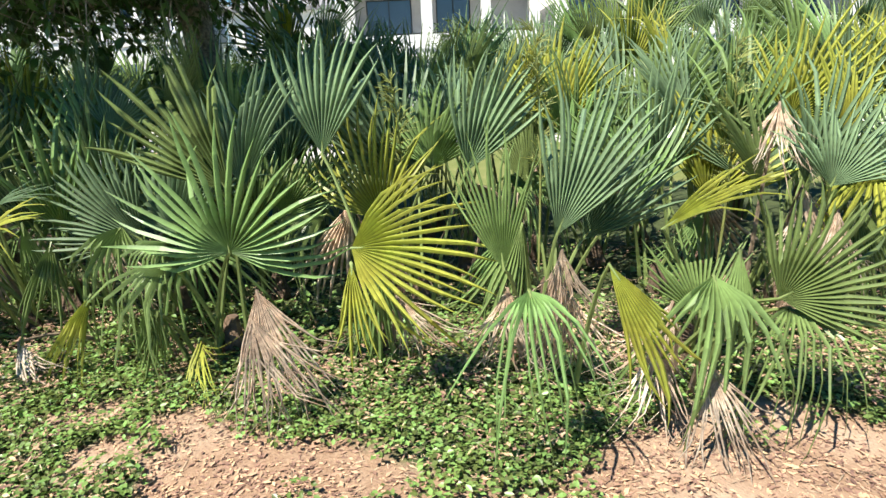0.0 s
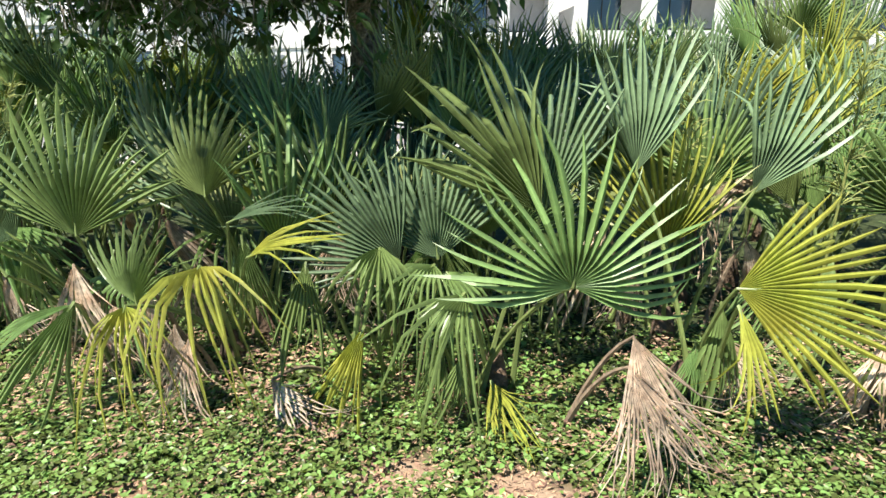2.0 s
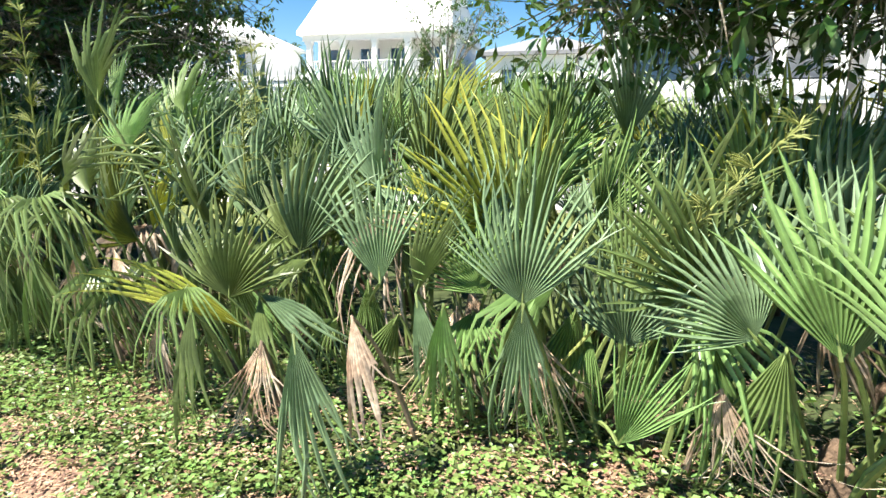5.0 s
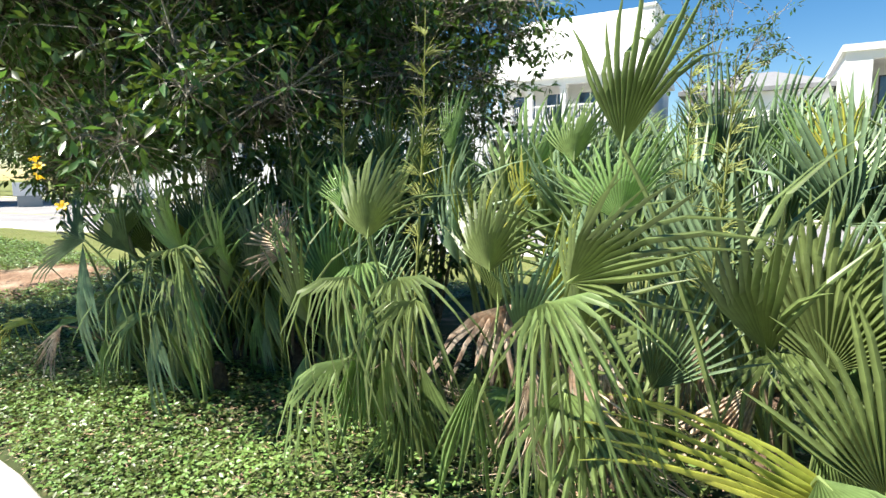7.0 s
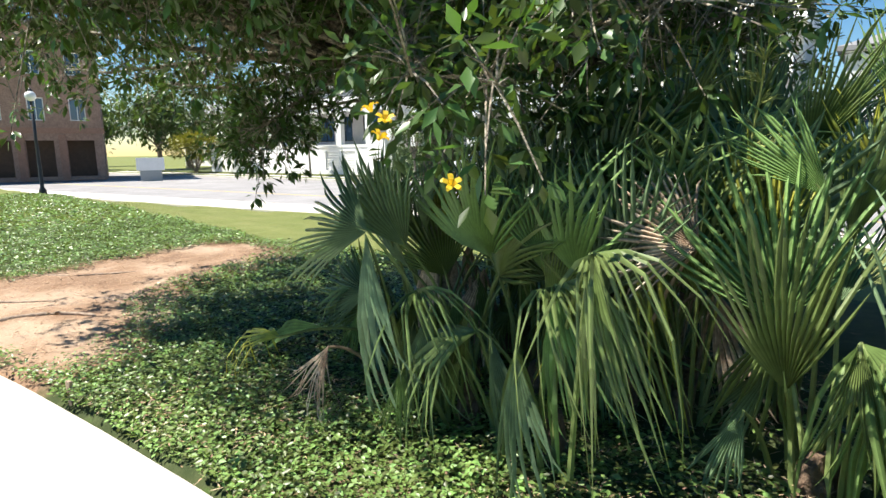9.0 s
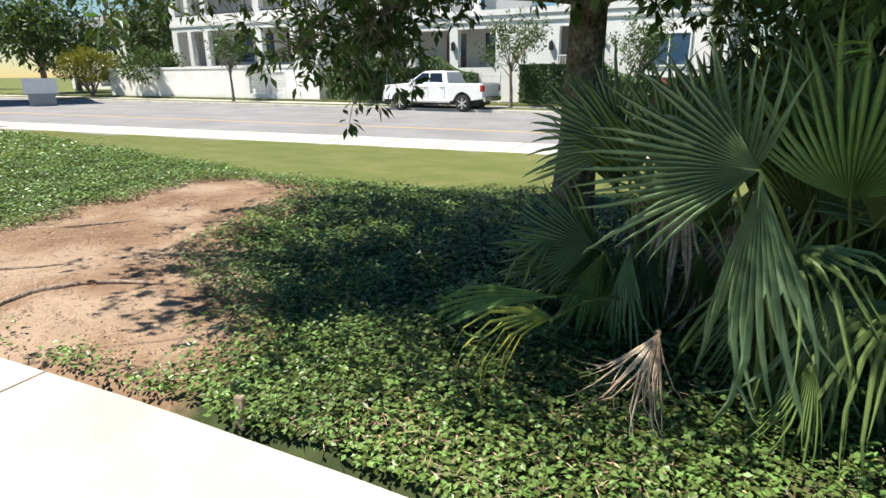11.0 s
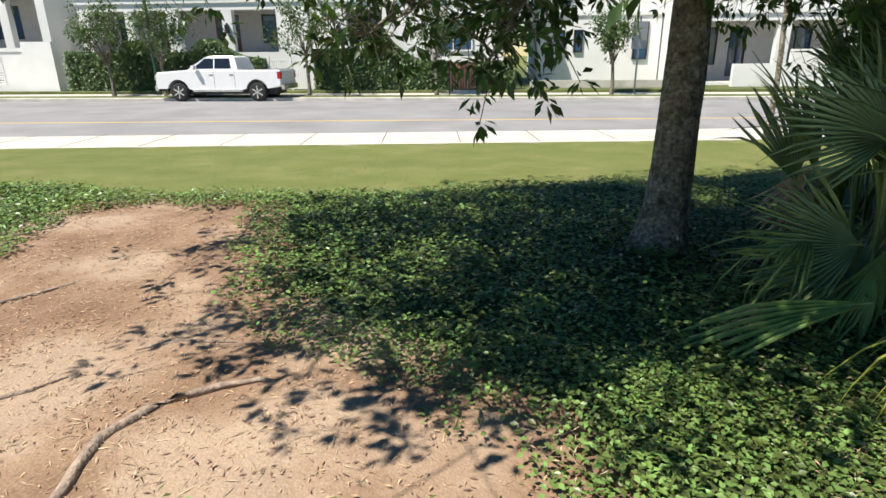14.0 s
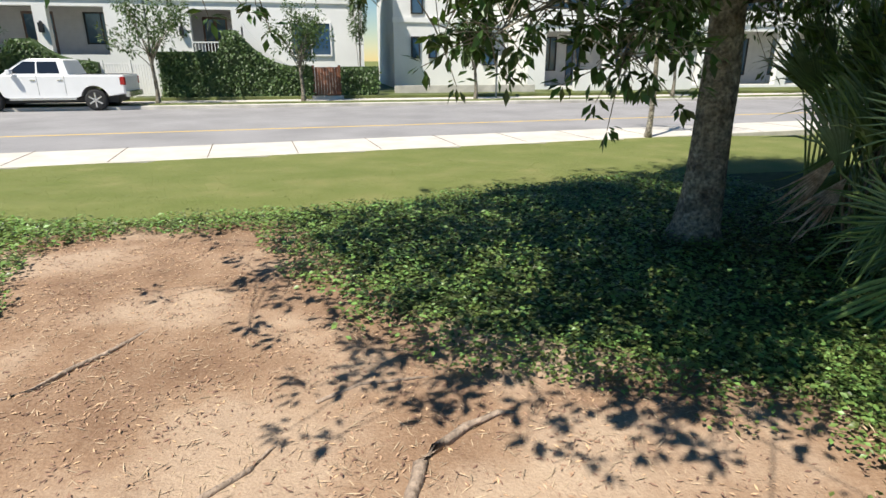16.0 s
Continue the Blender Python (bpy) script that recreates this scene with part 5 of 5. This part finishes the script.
prism(stairwall, [(-6.0, -0.2), (-0.6, -0.2), (-0.6, 1.2), *curve_down(-6.0, 3.1, -3.4, 1.2)[::-1]], 0.9, 1.15)
bmesh.ops.recalc_face_normals(stairwall, faces=stairwall.faces)
stairwall = part("wall", stairwall, "stucco")
stairwall.matrix_basis = site(0, 0)
tagged(stairwall, "white rendered wall with a sweeping curved top", "wall")

# white slatted gate
gate = empty("metal_gate", site(0, 0), "white metal slatted gate between ivy-clad walls", "gate")
for u in (-11.8, -10.7, -9.65):
    part("post", boxes((u - 0.05, -0.05, -0.2, u + 0.05, 0.05, 1.5)), "white_paint", gate)
for z in (0.0, 1.32):
    part("rail", boxes((-11.75, -0.03, z, -9.7, 0.03, z + 0.08)), "white_paint", gate)
for i in range(19):
    u = -11.66 + i * 0.105
    if abs(u + 10.7) > 0.06:
        part("slat", boxes((u - 0.03, -0.02, 0.08, u + 0.03, 0.02, 1.32)), "white_paint", gate)
# wooden gate
gate = empty("wooden_gate", site(0, 0), "red-brown boarded wooden gate in the hedge", "gate")
for u in (-3.0, -1.82):
    part("post", boxes((u - 0.06, -0.08, -0.2, u + 0.06, 0.08, 1.28)), "wood_red", gate)
for i in range(8):
    u = -2.93 + i * 0.131
    part("board", boxes((u + 0.004, -0.03, -0.05, u + 0.127, 0.02, 1.2)), "wood_red", gate)
step = part("step", boxes((-3.1, -0.9, -0.2, -1.7, -0.1, -0.05), bevel=0.01), "concrete")
step.matrix_basis = site(0, 0)
tagged(step, "pale concrete step before the wooden gate", "step")

# cypress, street trees
shrub(tuple(site(-0.75, 1.6).translation), 0.5, 7.5, 2600, 0.16, "tall slim dark green columnar cypress by the white house", "leaf_far", 51, "cypress")
for i, (u, h, r) in enumerate(((-28.7, 2.2, 1.5), (-18.9, 1.7, 1.6), (-16.3, 1.8, 1.3), (-9.4, 2.0, 1.9), (-3.5, 1.5, 1.35), (4.3, 1.6, 0.9), (14.5, 2.0, 1.4), (24, 2, 1.6))):
    p = site(u, -1.6).translation
    tree("street_tree", (p.x, p.y, -0.2), h, 0.08, shell((p.x, p.y, h + 1.0), (r, r, r * 0.95), 18, 70 + i), 130, 0.17, 0.26, "small green street tree on the far verge", "leaf_far", seed=70 + i, far=True)
for i, (x, y, r, h) in enumerate(((-61, 21.5, 3.0, 3.9), (-55, 23.5, 2.8, 3.7))):
    shrub((x, y, -0.1), r, h, 2600, 0.3, "large rounded yellow-green bush beside the street", "frond_yellow" if i == 0 else "leaf_far", 80 + i)
for i, (x, y, h, r) in enumerate(((-72, 22, 5.5, 4.5), (-66, 30, 6, 4.5), (-84, 19, 6, 5), (-60, 35, 6, 4.5), (-96, 16, 7, 6), (-78, 27, 6, 5), (-45, 55, 7, 5.5), (-120, 25, 7, 7), (30, 62, 6, 6), (55, 60, 7, 6), (-80, -10, 6, 6), (8, 50, 6, 4))):
    tree("tree", (x, y, -0.4), h * 0.6, 0.3, shell((x, y, h), (r, r, r * 0.75), 22, 90 + i), 130, 0.6, 0.9, "large green tree far behind the houses", "leaf_far", seed=90 + i, far=True)


# ---- brick building ----
def brick_building():
    b = empty("brick_building", pose(-57, 13.4, 0, 0, 0, 76), "three-storey red-brown brick building with dark arcade", "building")
    holes = []
    for k in range(5):
        a = -12.6 + k * 2.5
        holes += [(a + 0.3, a + 2.0, 0.0, 2.6), (a + 0.65, a + 1.65, 4.0, 5.6), (a + 0.65, a + 1.65, 7.2, 8.8)]
    part("wall", wall_mesh(-13, 0, -0.3, 10.5, 0, 0.4, holes), "mortar", b)
    part("wall", boxes((-13, 9.6, -0.3, 0, 10, 10.5)), "mortar", b)
    part("wall", wall_mesh(-13, -12.6, -0.3, 10.5, 0.4, 9.6), "mortar", b)
    part("wall", wall_mesh(-0.4, 0, -0.3, 10.5, 0.4, 9.6), "mortar", b)
    part("wall", boxes((-12.6, 2.2, -0.3, -0.4, 2.4, 3.0)), "wood_dark", b)
    part("floor", boxes((-12.6, 0.4, 3.0, -0.4, 9.6, 3.2)), "grey_paint", b)
    part("band", boxes((-13.1, -0.08, 3.1, 0.1, -0.003, 3.5)), "brick", b)
    part("roof", boxes((-13.4, -0.4, 10.5, 0.4, 10.4, 10.9)), "roof_grey", b)
    for k in range(5):
        a = -12.6 + k * 2.5
        part("pier", boxes((a - 0.2, -0.12, -0.3, a + 0.25, -0.003, 3.0)), "brick", b)
        for z in (4.0, 7.2):
            add_window(b, a + 0.65, a + 1.65, z, z + 1.6, 0.12, "white_paint", 1)
    return b


brick_building()
sign = empty("notice_board", pose(-52, 15.0, -0.3, 0, 0, 70), "small white and blue notice board before the brick building", "sign")
part("board", boxes((-0.9, -0.05, 0.7, 0.9, 0.05, 1.6), bevel=0.01), "white_paint", sign)
part("base", boxes((-0.7, -0.06, -0.05, 0.7, 0.06, 0.7)), "sign", sign)


# ---- lamp posts and sign ----
def street_lamp(x, y, z, height):
    l = empty("street_lamp", pose(x, y, z), "dark street lamp post with a pale globe", "street lamp")
    bm = bmesh.new()
    tube(bm, [(0, 0, -0.05), (0, 0, 0.35), (0, 0, 0.5), (0, 0, height * 0.6), (0, 0, height)], [0.16, 0.14, 0.075, 0.06, 0.05], 12)
    part("post", bm, "black_metal", l, smooth=True)
    bm = bmesh.new()
    bmesh.ops.create_uvsphere(bm, u_segments=16, v_segments=10, radius=0.2, matrix=Matrix.Translation((0, 0, height + 0.2)))
    part("globe", bm, "white_paint", l, smooth=True)
    part("cap", tube(bmesh.new(), [(0, 0, height + 0.38), (0, 0, height + 0.46), (0, 0, height + 0.52)], [0.1, 0.06, 0.01], 10), "black_metal", l)


street_lamp(-36.2, 6.1, -0.25, 3.9)
p = site(-17.0, -1.0).translation
l = empty("street_lamp", pose(p.x, p.y, -0.2), "dark green street lamp pole on the far verge", "street lamp")
part("post", tube(bmesh.new(), [(0, 0, 0), (0, 0, 0.4), (0, 0, 0.5), (0, 0, 5.2)], [0.14, 0.13, 0.08, 0.06], 10), "green_metal", l)
part("lantern", tube(bmesh.new(), [(0, 0, 5.2), (0, 0, 5.35), (0, 0, 5.9), (0, 0, 6.05)], [0.06, 0.16, 0.2, 0.05], 10), "green_metal", l)
s = empty("road_sign", site(5.3, -1.6, -0.2), "grey back of a traffic sign on a post", "sign")
part("post", boxes((-0.035, -0.035, -0.05, 0.035, 0.035, 3.2)), "sign", s)
part("plate", boxes((-0.32, -0.06, 1.9, 0.32, -0.037, 3.0), bevel=0.008), "sign", s)


# ---- pickup truck ----
def wheel(parent, x, y, side):
    m = pose(x, y, 0.4, 90)
    side = -side
    w = part("wheel", tube(bmesh.new(), [(0, 0, -0.12), (0, 0, -0.08), (0, 0, 0.08), (0, 0, 0.12)], [0.34, 0.4, 0.4, 0.34], 28), "tyre", parent, smooth=False)
    w.matrix_basis = m
    face = 0.13 * side
    bm = tube(bmesh.new(), [(0, 0, face - 0.03 * side), (0, 0, face)], [0.29, 0.28], 24)
    part("rim", bm, "black_plastic", w)
    for k in range(6):
        sp = part("spoke", boxes((-0.03, 0.05, face, 0.03, 0.27, face + 0.012 * side) if side > 0 else (-0.03, 0.05, face - 0.012, 0.03, 0.27, face)), "chrome", w)
        sp.matrix_basis = pose(0, 0, 0, 0, 0, 60 * k)
    part("hub", tube(bmesh.new(), [(0, 0, face), (0, 0, face + 0.025 * side)], [0.08, 0.06], 12), "chrome", w)


def pickup(m):
    """A crew-cab pickup, nose to -x, wheelbase 3.7."""
    t = empty("pickup_truck", m, "white crew-cab pickup truck parked at the far kerb", "truck")
    H = 0.98
    low = [(-2.85, 0.55), (-2.9, 0.75), (-2.88, 1.12), (-2.78, 1.24), (-1.45, 1.33), (-1.3, 1.33), (2.95, 1.33), (3.0, 1.25), (3.0, 0.62), (2.45, 0.55)]
    arch_r = [(1.85 + 0.52 * math.cos(a), 0.42 + 0.52 * math.sin(a)) for a in np.linspace(0.25, math.pi - 0.25, 9)]
    arch_f = [(-1.85 + 0.52 * math.cos(a), 0.42 + 0.52 * math.sin(a)) for a in np.linspace(0.25, math.pi - 0.25, 9)]
    outline = low + arch_r + [(1.2, 0.5), (-1.2, 0.5)] + arch_f
    bm = bmesh.new()
    prism(bm, outline, -H, H)
    bmesh.ops.recalc_face_normals(bm, faces=bm.faces)
    bmesh.ops.bevel(bm, geom=[e for e in bm.edges if abs(e.verts[0].co.y - e.verts[1].co.y) < 1e-4 and (e.verts[0].co.z > 1.0 or abs(e.verts[0].co.x) > 2.7)], offset=0.05, segments=3, affect="EDGES")
    part("body", bm, "car_paint", t)
    bm = bmesh.new()
    rows = []
    for x, z, w in ((-1.35, 1.325, 0.93), (-0.55, 1.84, 0.76), (-0.35, 1.9, 0.72), (0.7, 1.9, 0.72), (0.85, 1.84, 0.76), (1.02, 1.325, 0.93)):
        rows.append([bm.verts.new((x, -w, z)), bm.verts.new((x, w, z))])
    for r0, r1 in zip(rows, rows[1:]):
        bm.faces.new((r0[0], r1[0], r1[1], r0[1]))
    bm.faces.new([r[0] for r in rows][::-1])
    bm.faces.new([r[1] for r in rows])
    bm.faces.new((rows[0][0], rows[0][1], rows[-1][1], rows[-1][0]))
    bmesh.ops.recalc_face_normals(bm, faces=bm.faces)
    part("cab", bm, "car_paint", t)
    for side in (-1, 1):
        def pane(pts):
            b = bmesh.new()
            vs = []
            for x, z in pts:
                w = 0.93 - (z - 1.325) / 0.515 * 0.17
                vs.append(b.verts.new((x, side * (w + 0.006), z)))
            b.faces.new(vs if side < 0 else vs[::-1])
            q = bmesh.ops.extrude_face_region(b, geom=b.faces[:])
            for v in q["geom"]:
                if isinstance(v, bmesh.types.BMVert):
                    v.co.y -= side * 0.02
            bmesh.ops.recalc_face_normals(b, faces=b.faces)
            part("window", b, "car_glass", t)
        pane([(-1.12, 1.38), (-0.12, 1.38), (-0.12, 1.8), (-0.52, 1.8)])
        pane([(-0.06, 1.38), (0.72, 1.38), (0.62, 1.8), (-0.06, 1.8)])
        part("mirror", boxes((-1.02, side * 1.0 - 0.02, 1.34, -0.86, side * 1.22 if side > 0 else side * 1.0 + 0.02, 1.52) if side > 0 else (-1.02, -1.22, 1.34, -0.86, -0.98, 1.52), bevel=0.02), "car_paint", t)
        part("step_bar", boxes((-1.15, side * 0.98 - 0.06, 0.42, 1.2, side * 0.98 + 0.06, 0.5), bevel=0.015), "chrome", t)
        for x in (-0.1, 0.86):
            part("door_handle", boxes((x - 0.24, side * 0.985 - 0.02, 1.12, x - 0.06, side * 0.985 + 0.02, 1.16), bevel=0.006), "chrome", t)
            part("door_seam", boxes((x - 0.006, side * 0.983 - 0.001, 0.6, x + 0.006, side * 0.983 + 0.001, 1.32)), "black_plastic", t)
        part("tail_light", boxes((2.84, side * 0.9 - 0.09, 0.95, 3.01, side * 0.9 + 0.09, 1.25), bevel=0.01), "red_lens", t)
        part("headlight", boxes((-2.93, side * 0.78 - 0.18, 0.9, -2.8, side * 0.78 + 0.18, 1.1), bevel=0.01), "chrome", t)
        for x in (-1.85, 1.85):
            wheel(t, x, side * 0.84, side)
    b = bmesh.new()
    vs = [b.verts.new(p) for p in ((-1.3, -0.84, 1.375), (-0.6, -0.7, 1.825), (-0.6, 0.7, 1.825), (-1.3, 0.84, 1.375))]
    b.faces.new(vs)
    for v in vs:
        v.co += Vector((-0.012, 0, 0.006))
    ext = bmesh.ops.extrude_face_region(b, geom=b.faces[:])
    for v in ext["geom"]:
        if isinstance(v, bmesh.types.BMVert):
            v.co.x += 0.02
    part("windscreen", b, "car_glass", t)
    part("bumper", boxes((-3.0, -0.92, 0.45, -2.84, 0.92, 0.72), bevel=0.03), "chrome", t)
    part("bumper", boxes((2.96, -0.92, 0.5, 3.12, 0.92, 0.72), bevel=0.03), "chrome", t)
    part("grille", boxes((-2.935, -0.58, 0.76, -2.86, 0.58, 1.12), bevel=0.01), "black_plastic", t)
    part("bed_liner", boxes((1.12, -0.82, 1.31, 2.86, 0.82, 1.336)), "black_plastic", t)
    part("underbody", boxes((-2.4, -0.7, 0.3, 2.6, 0.7, 0.56)), "black_plastic", t)
    return t


pickup(pose(-28.45, 24.75, -0.35, 0, 0, 8.5) @ Matrix.Diagonal((0.96, 1, 1, 1)))
